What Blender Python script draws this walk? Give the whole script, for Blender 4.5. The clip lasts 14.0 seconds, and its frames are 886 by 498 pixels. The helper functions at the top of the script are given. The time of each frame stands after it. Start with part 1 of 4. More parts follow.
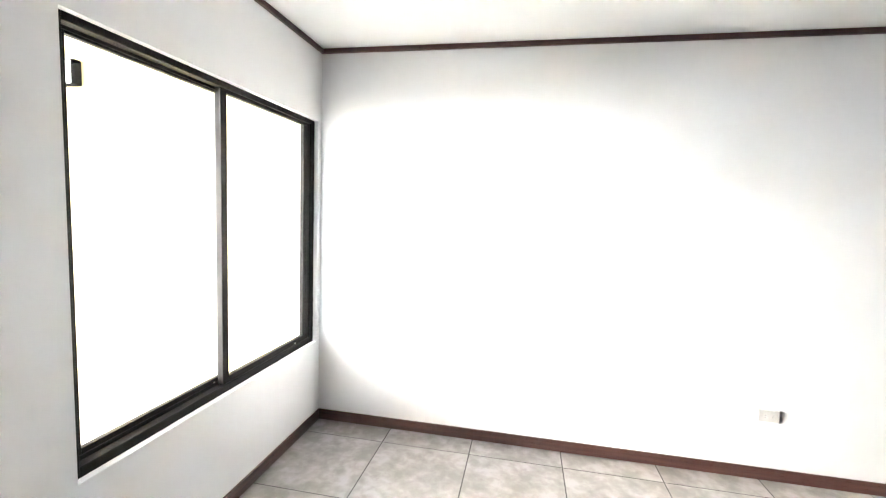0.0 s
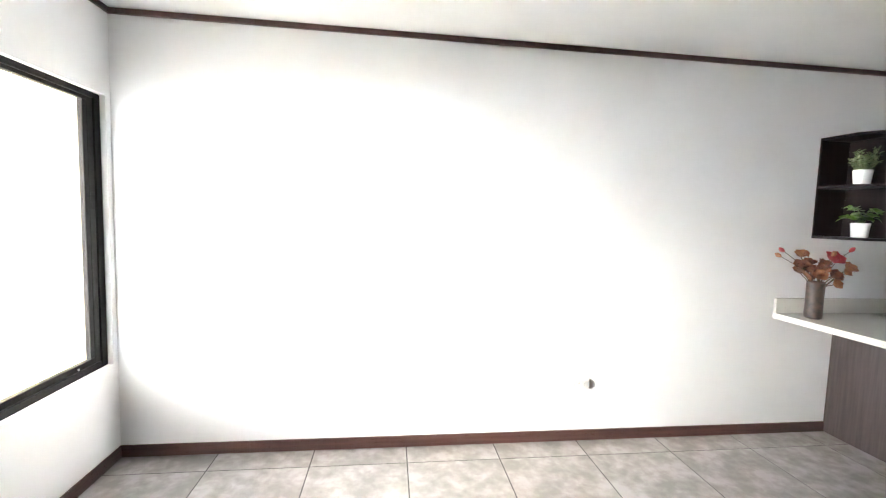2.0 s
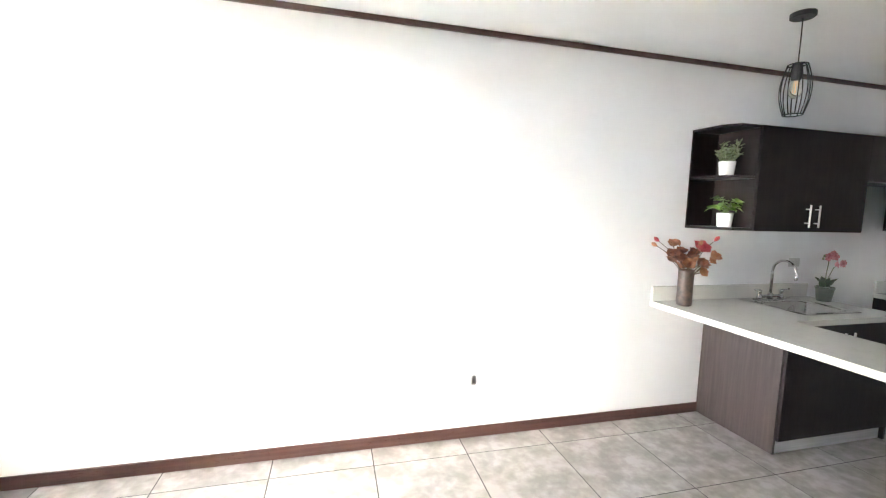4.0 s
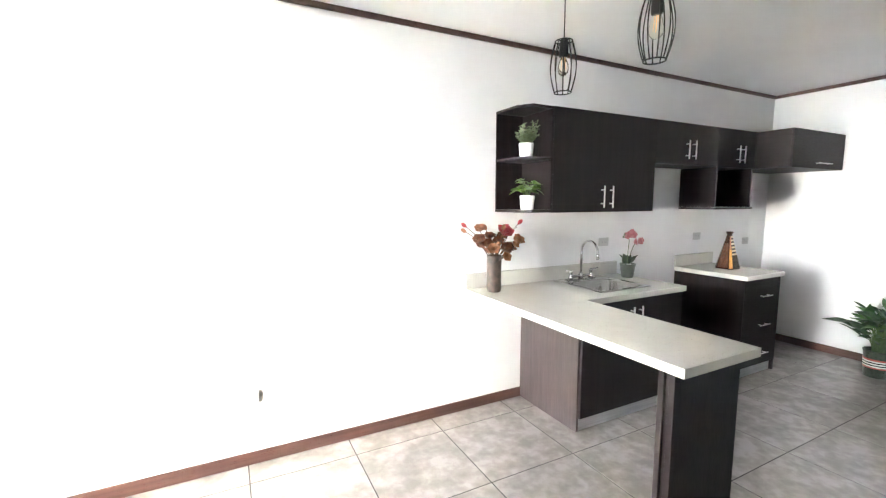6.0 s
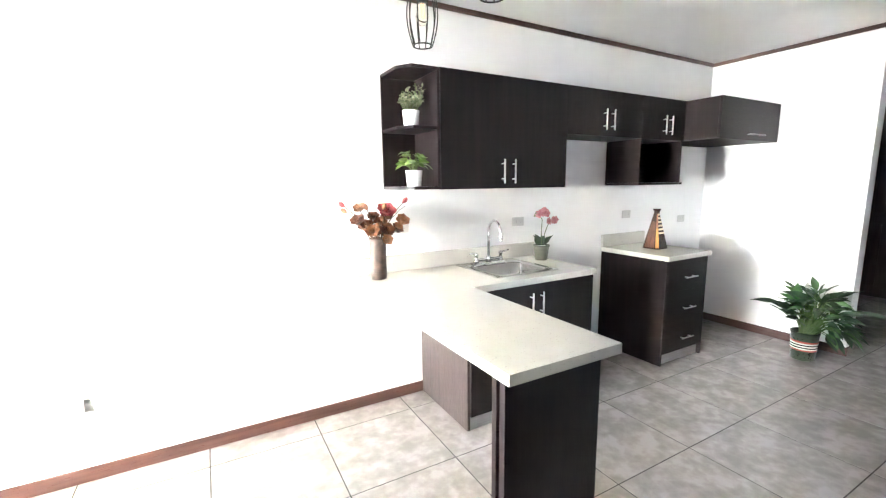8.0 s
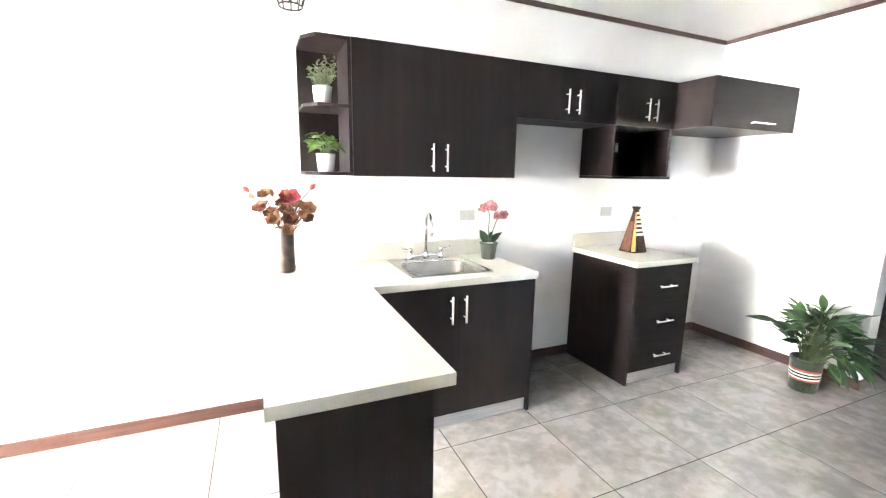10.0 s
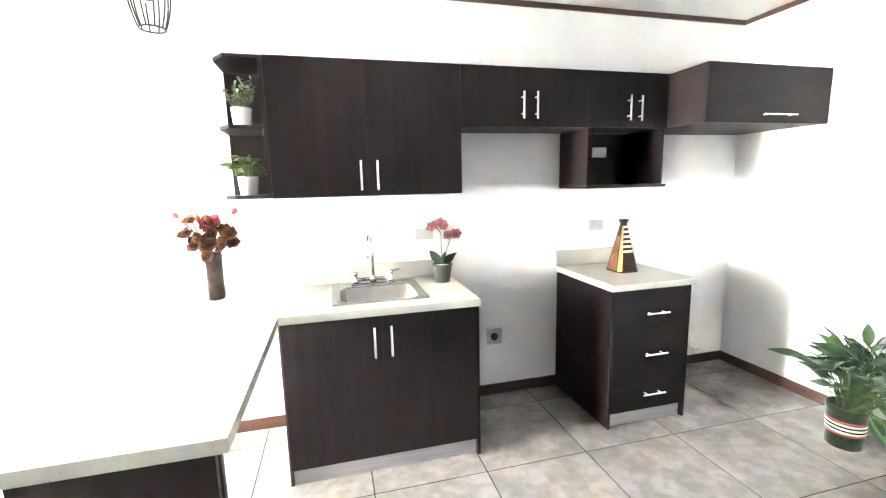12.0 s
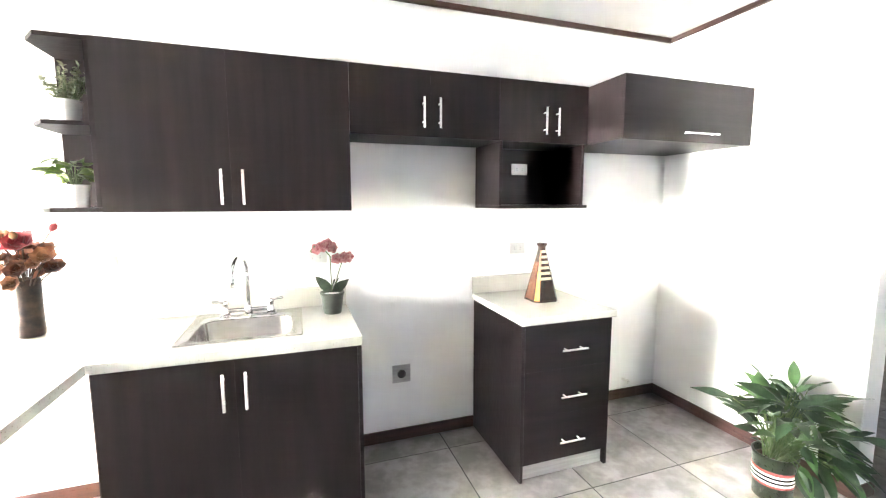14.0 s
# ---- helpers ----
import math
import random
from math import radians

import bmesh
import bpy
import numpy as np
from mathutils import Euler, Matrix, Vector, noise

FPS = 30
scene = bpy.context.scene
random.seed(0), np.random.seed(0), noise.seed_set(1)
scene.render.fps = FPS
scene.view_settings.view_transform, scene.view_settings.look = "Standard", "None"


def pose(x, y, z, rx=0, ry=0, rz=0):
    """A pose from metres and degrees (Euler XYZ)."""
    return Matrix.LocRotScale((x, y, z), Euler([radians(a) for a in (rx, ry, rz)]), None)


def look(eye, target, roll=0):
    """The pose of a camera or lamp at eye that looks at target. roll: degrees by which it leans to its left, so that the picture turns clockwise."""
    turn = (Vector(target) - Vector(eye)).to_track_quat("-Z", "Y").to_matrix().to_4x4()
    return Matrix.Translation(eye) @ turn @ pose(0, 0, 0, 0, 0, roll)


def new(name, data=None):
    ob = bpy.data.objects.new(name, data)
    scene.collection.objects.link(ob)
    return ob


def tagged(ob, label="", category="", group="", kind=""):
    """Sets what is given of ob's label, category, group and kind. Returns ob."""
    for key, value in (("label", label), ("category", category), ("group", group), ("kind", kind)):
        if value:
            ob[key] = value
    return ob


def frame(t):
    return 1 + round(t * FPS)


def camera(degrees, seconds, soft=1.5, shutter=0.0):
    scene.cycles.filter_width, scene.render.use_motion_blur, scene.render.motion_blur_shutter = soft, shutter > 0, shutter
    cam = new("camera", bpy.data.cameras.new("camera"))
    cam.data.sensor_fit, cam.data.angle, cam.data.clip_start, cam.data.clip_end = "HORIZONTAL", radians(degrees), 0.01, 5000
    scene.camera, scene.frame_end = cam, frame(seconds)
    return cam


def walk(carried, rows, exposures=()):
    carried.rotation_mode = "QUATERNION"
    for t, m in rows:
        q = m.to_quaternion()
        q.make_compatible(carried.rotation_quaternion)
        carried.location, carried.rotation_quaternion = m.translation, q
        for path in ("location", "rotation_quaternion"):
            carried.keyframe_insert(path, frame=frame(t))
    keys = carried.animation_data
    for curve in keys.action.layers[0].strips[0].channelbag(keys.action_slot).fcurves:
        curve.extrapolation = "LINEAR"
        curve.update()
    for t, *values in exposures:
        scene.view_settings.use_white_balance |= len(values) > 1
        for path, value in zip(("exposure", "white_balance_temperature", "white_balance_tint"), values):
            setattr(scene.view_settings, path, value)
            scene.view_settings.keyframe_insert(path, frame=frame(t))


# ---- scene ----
cam = camera(92.6, 14.0, soft=1.2)
PATH = [
    (0, (0.281, 0.277, 1.6), (-0.095, 2.233, 1.423), 2.1),
    (0.5, (0.297, 0.273, 1.591), (0.082, 2.255, 1.427), 2.1),
    (1, (0.313, 0.273, 1.592), (0.258, 2.265, 1.428), 2.0),
    (1.5, (0.384, 0.299, 1.593), (0.499, 2.288, 1.422), 2.1),
    (2, (0.462, 0.38, 1.567), (0.708, 2.359, 1.41), 1.7),
    (2.2, (0.507, 0.435, 1.563), (0.781, 2.41, 1.401), 1.4),
    (4.3, (1.052, 0.513, 1.595), (1.61, 2.423, 1.392), 1.6),
    (4.5, (1.126, 0.544, 1.594), (1.729, 2.44, 1.397), 1.5),
    (5, (1.325, 0.626, 1.562), (2.059, 2.479, 1.386), 1.2),
    (5.5, (1.538, 0.582, 1.557), (2.336, 2.407, 1.368), 0.3),
    (6, (1.76, 0.507, 1.558), (2.661, 2.279, 1.336), -0.1),
    (6.5, (1.916, 0.499, 1.528), (2.862, 2.244, 1.283), -0.7),
    (7, (2.107, 0.524, 1.512), (3.074, 2.256, 1.257), -1.1),
    (7.5, (2.26, 0.546, 1.516), (3.234, 2.269, 1.228), -0.9),
    (8, (2.497, 0.482, 1.516), (3.458, 2.209, 1.211), -0.7),
    (8.2, (2.574, 0.47, 1.524), (3.531, 2.199, 1.217), -0.5),
    (10.5, (3.52, 0.412, 1.499), (4.232, 2.247, 1.14), 0.8),
    (11, (3.742, 0.442, 1.506), (4.375, 2.31, 1.172), 0.1),
    (11.5, (3.911, 0.446, 1.516), (4.461, 2.342, 1.197), -0.8),
    (12, (4.09, 0.394, 1.534), (4.578, 2.31, 1.232), -1.4),
    (12.5, (4.208, 0.358, 1.548), (4.664, 2.29, 1.299), -1.6),
    (13, (4.317, 0.405, 1.536), (4.808, 2.329, 1.294), -1.2),
    (13.5, (4.424, 0.514, 1.502), (4.978, 2.426, 1.311), -0.8),
    (14, (4.563, 0.615, 1.525), (5.211, 2.493, 1.302), -0.1),
]
walk(cam, [(t, look(eye, target, roll)) for t, eye, target, roll in PATH],
     exposures=[(0, 4.32, 6260, 10), (2.2, 4.56, 6260, 10), (4.3, 5.15, 6300, 10), (5.5, 5.58, 6330, 10), (8.2, 6.52, 6390, 10), (10.3, 7.18, 6570, 10), (12.5, 7.36, 6660, 10), (14, 7.66, 6720, 10)])

# ---- world and light ----
world = bpy.data.worlds.new("sky")
scene.world = world
world.use_nodes = True
wn = world.node_tree.nodes
sky = wn.new("ShaderNodeTexSky")
sky.sky_type = "NISHITA"
sky.sun_disc = False
sky.air_density, sky.dust_density, sky.ozone_density = 0.7, 6.0, 0.3   # thick white haze
sky.sun_elevation = radians(15)
sky.sun_rotation = radians(243)
world.node_tree.links.new(sky.outputs[0], wn["Background"].inputs[0])
wn["Background"].inputs[1].default_value = 0.1
# strengths of the added glow panels that stand in for daylight
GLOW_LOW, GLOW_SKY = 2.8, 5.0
sun = new("sun", bpy.data.lights.new("sun", "SUN"))
sun.data.energy, sun.data.angle, sun.data.color = 0.7, radians(20), (1.0, 0.985, 0.965)   # low, behind thin cloud
sun.matrix_world = look((-10, 0, 10), (-10 + 1.0, 0.5, 10 - 0.3))

# ---- plan, metres ----
W = 3.142            # back wall
XL, XR = -1.187, 7.205   # left wall, kitchen end wall
XH = 9.95            # far wall of the hall
YF = -6.5            # wall behind
ZC = 2.704           # ceiling
U = 2.801            # fronts of the wall cabinets
B = 2.50             # fronts of the base cabinets
TOP = 0.925          # worktop


# ---- materials ----
def nodes_of(name):
    m = bpy.data.materials.new(name)
    m.use_nodes = True
    nt = m.node_tree
    return m, nt, nt.nodes["Principled BSDF"]


def noise_at(nt, scale, detail=4.0, stretch=(1, 1, 1), space="Object", random_shift=False, distort=0.0):
    co = nt.nodes.new("ShaderNodeTexCoord")
    mp = nt.nodes.new("ShaderNodeMapping")
    mp.inputs["Scale"].default_value = stretch
    nt.links.new(co.outputs[space], mp.inputs["Vector"])
    if random_shift:
        oi = nt.nodes.new("ShaderNodeObjectInfo")
        mul = nt.nodes.new("ShaderNodeMath")
        mul.operation = "MULTIPLY"
        mul.inputs[1].default_value = 37.0
        nt.links.new(oi.outputs["Random"], mul.inputs[0])
        nt.links.new(mul.outputs[0], mp.inputs["Location"])
    n = nt.nodes.new("ShaderNodeTexNoise")
    n.inputs["Scale"].default_value = scale
    n.inputs["Detail"].default_value = detail
    n.inputs["Distortion"].default_value = distort
    nt.links.new(mp.outputs[0], n.inputs["Vector"])
    return n


def ramp(nt, source, lo, hi, c0, c1):
    r = nt.nodes.new("ShaderNodeValToRGB")
    r.color_ramp.elements[0].position, r.color_ramp.elements[1].position = lo, hi
    r.color_ramp.elements[0].color, r.color_ramp.elements[1].color = (*c0, 1), (*c1, 1)
    nt.links.new(source, r.inputs[0])
    return r


def bump(nt, bsdf, source, strength, distance):
    b = nt.nodes.new("ShaderNodeBump")
    b.inputs["Strength"].default_value = strength
    b.inputs["Distance"].default_value = distance
    nt.links.new(source, b.inputs["Height"])
    nt.links.new(b.outputs[0], bsdf.inputs["Normal"])


def surface(name, c0, c1, rough=0.5, metal=0.0, scale=8.0, fine=120.0, relief=0.15, stretch=(1, 1, 1), shift=False, spread=0.12):
    """Two tones at a coarse scale, a fine grain in the relief and in the gloss."""
    m, nt, p = nodes_of(name)
    n1 = noise_at(nt, scale, 6.0, stretch, random_shift=shift)
    r = ramp(nt, n1.outputs["Fac"], 0.32, 0.68, c0, c1)
    nt.links.new(r.outputs[0], p.inputs["Base Color"])
    n2 = noise_at(nt, fine, 3.0, stretch)
    rr = ramp(nt, n2.outputs["Fac"], 0.3, 0.7, (max(rough - spread, 0.03),) * 3, (min(rough + spread, 1),) * 3)
    nt.links.new(rr.outputs[0], p.inputs["Roughness"])
    p.inputs["Metallic"].default_value = metal
    if relief:
        bump(nt, p, n2.outputs["Fac"], relief, 0.002)
    return m


def tile_material():
    m, nt, p = nodes_of("grey ceramic tile")
    clouds = noise_at(nt, 5.5, 3.0, random_shift=True)
    blots = noise_at(nt, 17.0, 6.0, random_shift=True, distort=0.25)
    grain = noise_at(nt, 180.0, 2.0, random_shift=True)
    both = nt.nodes.new("ShaderNodeMix")
    both.inputs["Factor"].default_value = 0.42
    nt.links.new(clouds.outputs["Fac"], both.inputs[2])
    nt.links.new(blots.outputs["Fac"], both.inputs[3])
    base = ramp(nt, both.outputs[0], 0.4, 0.6, (0.22, 0.205, 0.194), (0.325, 0.308, 0.294))
    mid = base.color_ramp.elements.new(0.51)
    mid.color = (0.272, 0.255, 0.242, 1)
    speck = ramp(nt, grain.outputs["Fac"], 0.3, 0.7, (0.97, 0.968, 0.966), (1.02, 1.02, 1.02))
    mix = nt.nodes.new("ShaderNodeMix")
    mix.data_type = "RGBA"
    mix.blend_type = "MULTIPLY"
    mix.inputs["Factor"].default_value = 1.0
    nt.links.new(base.outputs[0], mix.inputs[6])
    nt.links.new(speck.outputs[0], mix.inputs[7])
    nt.links.new(mix.outputs[2], p.inputs["Base Color"])
    rr = ramp(nt, blots.outputs["Fac"], 0.3, 0.7, (0.075,) * 3, (0.135,) * 3)
    nt.links.new(rr.outputs[0], p.inputs["Roughness"])
    bump(nt, p, clouds.outputs["Fac"], 0.03, 0.004)
    return m


def glass(name, colour, rough=0.0, ior=1.45):
    m, nt, p = nodes_of(name)
    p.inputs["Base Color"].default_value = (*colour, 1)
    p.inputs["Roughness"].default_value = rough
    p.inputs["IOR"].default_value = ior
    p.inputs["Transmission Weight"].default_value = 1.0
    return m


def glow(name, colour, strength):
    m, nt, p = nodes_of(name)
    p.inputs["Base Color"].default_value = (*colour, 1)
    p.inputs["Emission Color"].default_value = (*colour, 1)
    p.inputs["Emission Strength"].default_value = strength
    return m


PAINT = surface("white wall paint", (0.79, 0.79, 0.79), (0.83, 0.83, 0.83), 0.62, scale=2.0, fine=90, relief=0.12)
CEIL = surface("white ceiling paint", (0.76, 0.76, 0.75), (0.8, 0.8, 0.79), 0.6, scale=1.5, fine=60, relief=0.1)
TRIM = surface("red-brown painted trim", (0.05, 0.022, 0.018), (0.085, 0.04, 0.032), 0.38, scale=6, fine=60, stretch=(0.3, 0.3, 8))
TILE = tile_material()
GROUT = surface("dark grey grout", (0.022, 0.02, 0.019), (0.045, 0.042, 0.04), 0.95, scale=30, fine=300)
CAB = surface("espresso melamine", (0.0075, 0.0041, 0.0045), (0.0145, 0.0084, 0.0088), 0.45, scale=5, fine=60, relief=0.05, stretch=(4, 4, 0.3), shift=True, spread=0.05)
CABX = surface("espresso melamine across", (0.0075, 0.0041, 0.0045), (0.0145, 0.0084, 0.0088), 0.45, scale=5, fine=60, relief=0.05, stretch=(0.3, 4, 4), shift=True, spread=0.05)
for melamine in (CAB, CABX):
    melamine.node_tree.nodes["Principled BSDF"].inputs["Specular IOR Level"].default_value = 0.28
PANEL = surface("brown-grey melamine panel", (0.024, 0.0165, 0.0155), (0.046, 0.033, 0.031), 0.45, scale=6, fine=50, relief=0.1, stretch=(9, 9, 0.45))
QUARTZ = surface("cream white quartz", (0.588, 0.575, 0.525), (0.612, 0.6, 0.55), 0.16, scale=9, fine=240, relief=0.008, spread=0.02)
quartz_nodes = QUARTZ.node_tree
chips = noise_at(quartz_nodes, 150.0, 1.0)
fleck = ramp(quartz_nodes, chips.outputs["Fac"], 0.69, 0.75, (1, 1, 1), (0.45, 0.4, 0.33))
tint = quartz_nodes.nodes.new("ShaderNodeMix")
tint.data_type, tint.blend_type = "RGBA", "MULTIPLY"
tint.inputs["Factor"].default_value = 1.0
quartz_base = quartz_nodes.nodes["Principled BSDF"].inputs["Base Color"]
quartz_nodes.links.new(quartz_base.links[0].from_socket, tint.inputs[6])
quartz_nodes.links.new(fleck.outputs[0], tint.inputs[7])
quartz_nodes.links.new(tint.outputs[2], quartz_base)
KICK = surface("brushed aluminium kick board", (0.42, 0.42, 0.42), (0.55, 0.55, 0.55), 0.42, 0.6, scale=3, fine=200, stretch=(1, 1, 20))
STEEL = surface("brushed steel", (0.5, 0.49, 0.47), (0.58, 0.57, 0.55), 0.2, 1.0, scale=12, fine=260, relief=0.05, stretch=(1, 12, 1))
NICKEL = surface("satin nickel", (0.74, 0.73, 0.71), (0.82, 0.81, 0.79), 0.36, 1.0, scale=20, fine=200, relief=0.02)
CHROME = surface("polished chrome", (0.54, 0.54, 0.55), (0.62, 0.62, 0.63), 0.06, 1.0, scale=10, fine=100, relief=0.0, spread=0.03)
ALU = surface("dark bronze aluminium", (0.008, 0.0068, 0.0062), (0.013, 0.0112, 0.0102), 0.55, 0.0, scale=5, fine=150, relief=0.05)
ALU.node_tree.nodes["Principled BSDF"].inputs["Specular IOR Level"].default_value = 0.15
SASH = surface("grey aluminium sash", (0.05, 0.047, 0.043), (0.075, 0.071, 0.066), 0.5, 0.0, scale=5, fine=150, relief=0.05)
BLACK = surface("matt black metal", (0.012, 0.012, 0.012), (0.022, 0.022, 0.022), 0.5, 0.3, scale=20, fine=200)
SOOT = surface("flat black housing", (0.0015, 0.0015, 0.0015), (0.003, 0.003, 0.003), 0.9, scale=20, fine=200, relief=0.0)
SOOT.node_tree.nodes["Principled BSDF"].inputs["Specular IOR Level"].default_value = 0.05
PLASTIC = surface("white plastic", (0.5, 0.5, 0.49), (0.56, 0.56, 0.55), 0.35, scale=15, fine=150, relief=0.02)
SLOT = surface("dark slot plastic", (0.08, 0.08, 0.08), (0.12, 0.12, 0.12), 0.5, scale=30)
CERAMIC = surface("white glazed ceramic", (0.76, 0.76, 0.75), (0.82, 0.82, 0.81), 0.2, scale=12, fine=120, relief=0.02)
SOIL = surface("dark potting soil", (0.03, 0.02, 0.014), (0.08, 0.055, 0.04), 0.95, scale=60, fine=200, relief=0.8)
LILY = surface("dark green leaf", (0.009, 0.025, 0.011), (0.03, 0.063, 0.027), 0.46, scale=14, fine=140, relief=0.2, shift=True)
LILY2 = surface("fresh green leaf", (0.03, 0.08, 0.022), (0.07, 0.145, 0.045), 0.46, scale=14, fine=140, relief=0.2, shift=True)
ORLEAF = surface("very dark green leaf", (0.006, 0.015, 0.007), (0.02, 0.037, 0.016), 0.36, scale=14, fine=140, relief=0.2)
HERB = surface("pale green herb leaf", (0.1, 0.13, 0.07), (0.21, 0.235, 0.135), 0.5, scale=30, fine=200)
POTHOS = surface("bright green leaf", (0.04, 0.1, 0.012), (0.15, 0.25, 0.035), 0.4, scale=18, fine=160, shift=True)
STEM = surface("green stem", (0.06, 0.1, 0.035), (0.11, 0.16, 0.06), 0.5, scale=40)
TWIG = surface("brown twig", (0.06, 0.035, 0.02), (0.11, 0.07, 0.04), 0.7, scale=40)
DRY = surface("dried brown petal", (0.06, 0.019, 0.011), (0.26, 0.1, 0.046), 0.6, scale=22, fine=150, relief=0.3, shift=True)
DRY2 = surface("dried tan petal", (0.2, 0.07, 0.034), (0.44, 0.195, 0.092), 0.6, scale=22, fine=150, relief=0.3, shift=True)
RED = surface("dried red petal", (0.24, 0.014, 0.022), (0.5, 0.06, 0.065), 0.55, scale=22, fine=150, relief=0.3, shift=True)
VASE = surface("mottled bronze brown ceramic", (0.012, 0.01, 0.009), (0.082, 0.05, 0.036), 0.4, scale=22, fine=90, relief=0.35)
ORCHID = surface("pink orchid petal", (0.33, 0.055, 0.08), (0.66, 0.33, 0.33), 0.5, scale=60, fine=150, shift=True)
SAGE = surface("sage green ceramic", (0.038, 0.043, 0.034), (0.06, 0.066, 0.053), 0.4, scale=14, fine=120, relief=0.05)
DARKWOOD = surface("dark polished wood", (0.012, 0.005, 0.004), (0.036, 0.014, 0.009), 0.25, scale=10, fine=80, stretch=(6, 6, 0.6))
GOLDWOOD = surface("honey coloured wood", (0.42, 0.19, 0.055), (0.6, 0.31, 0.1), 0.28, scale=14, fine=80, stretch=(5, 5, 0.7))
REDWOOD = surface("red brown wood", (0.06, 0.026, 0.016), (0.12, 0.05, 0.028), 0.28, scale=14, fine=80, stretch=(5, 5, 0.7))
PINKWOOD = surface("rose brown wood", (0.3, 0.13, 0.08), (0.45, 0.22, 0.14), 0.28, scale=14, fine=80, stretch=(5, 5, 0.7))
PALEWOOD = surface("pale maple wood", (0.62, 0.52, 0.36), (0.76, 0.66, 0.48), 0.3, scale=14, fine=80)
for wood in (DARKWOOD, REDWOOD):
    wood.node_tree.nodes["Principled BSDF"].inputs["Specular IOR Level"].default_value = 0.3
POTGREEN = surface("dark green glazed pot", (0.01, 0.017, 0.01), (0.024, 0.033, 0.019), 0.35, scale=9, fine=100)
POTRED = surface("red glazed band", (0.28, 0.04, 0.035), (0.4, 0.075, 0.06), 0.35, scale=20)
POTWHITE = surface("white glazed band", (0.5, 0.49, 0.46), (0.6, 0.59, 0.56), 0.35, scale=20)
DOORWOOD = surface("dark stained door", (0.022, 0.013, 0.013), (0.045, 0.028, 0.027), 0.4, scale=6, fine=50, stretch=(8, 8, 0.5))
CREAM = surface("cream plaster", (0.72, 0.62, 0.32), (0.8, 0.7, 0.4), 0.8, scale=3, fine=60, relief=0.3)
ROOFING = surface("brown timber boards", (0.1, 0.07, 0.045), (0.17, 0.12, 0.08), 0.7, scale=6, fine=60, stretch=(0.4, 6, 1))
PAVE = surface("pale patio concrete", (0.58, 0.57, 0.55), (0.68, 0.67, 0.65), 0.8, scale=4, fine=80, relief=0.3)
PANE = glass("clear window glass", (1, 1, 1))
BULB = glass("amber bulb glass", (1.0, 0.97, 0.9), ior=1.12)
FILAMENT = glow("warm filament", (1.0, 0.66, 0.32), 0.02)
LAMPGLASS = glow("white lamp pane with added glow", (1.0, 1.0, 1.0), 0.2)
# emissive panels outside, added to light the room through the window
LOWGLOW = glow("low daylight glow panel", (1.0, 1.0, 0.99), GLOW_LOW)
SKYGLOW = glow("sky glow panel", (0.95, 0.98, 1.0), GLOW_SKY)
climb = SKYGLOW.node_tree.nodes.new("ShaderNodeMapRange")   # added glow strengthens upwards, for a crisper shadow edge below the sill
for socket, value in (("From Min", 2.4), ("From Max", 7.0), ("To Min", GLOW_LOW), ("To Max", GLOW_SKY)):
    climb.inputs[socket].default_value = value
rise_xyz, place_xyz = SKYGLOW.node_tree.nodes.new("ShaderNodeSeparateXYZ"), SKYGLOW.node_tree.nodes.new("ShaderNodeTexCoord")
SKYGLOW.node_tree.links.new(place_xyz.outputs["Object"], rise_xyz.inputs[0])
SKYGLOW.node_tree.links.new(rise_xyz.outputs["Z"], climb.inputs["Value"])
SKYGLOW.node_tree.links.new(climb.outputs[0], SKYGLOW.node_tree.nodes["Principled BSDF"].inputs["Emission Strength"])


# ---- building helpers ----
def box(bm, x0, x1, y0, y1, z0, z1):
    v = [bm.verts.new(c) for c in ((x0, y0, z0), (x1, y0, z0), (x1, y1, z0), (x0, y1, z0),
                                   (x0, y0, z1), (x1, y0, z1), (x1, y1, z1), (x0, y1, z1))]
    for f in ((3, 2, 1, 0), (4, 5, 6, 7), (0, 1, 5, 4), (1, 2, 6, 5), (2, 3, 7, 6), (3, 0, 4, 7)):
        bm.faces.new([v[i] for i in f])
    return bm


def soften(bm, width, segments=1):
    bmesh.ops.bevel(bm, geom=list(bm.edges), offset=width, segments=segments, affect="EDGES", profile=0.5)
    return bm


def slab(x0, x1, y0, y1, z0, z1, edge=0.0006):
    bm = box(bmesh.new(), x0, x1, y0, y1, z0, z1)
    return soften(bm, edge) if edge else bm


def lathe(bm, profile, sides=32, centre=(0, 0), squash=1.0):
    rings = []
    for r, z in profile:
        rings.append([bm.verts.new((centre[0] + r * math.cos(2 * math.pi * i / sides), centre[1] + squash * r * math.sin(2 * math.pi * i / sides), z)) for i in range(sides)])
    for a, b in zip(rings, rings[1:]):
        for i in range(sides):
            j = (i + 1) % sides
            bm.faces.new((a[i], a[j], b[j], b[i]))
    for ring, flip in ((rings[0], True), (rings[-1], False)):
        bm.faces.new(ring[::-1] if flip else ring)
    return bm


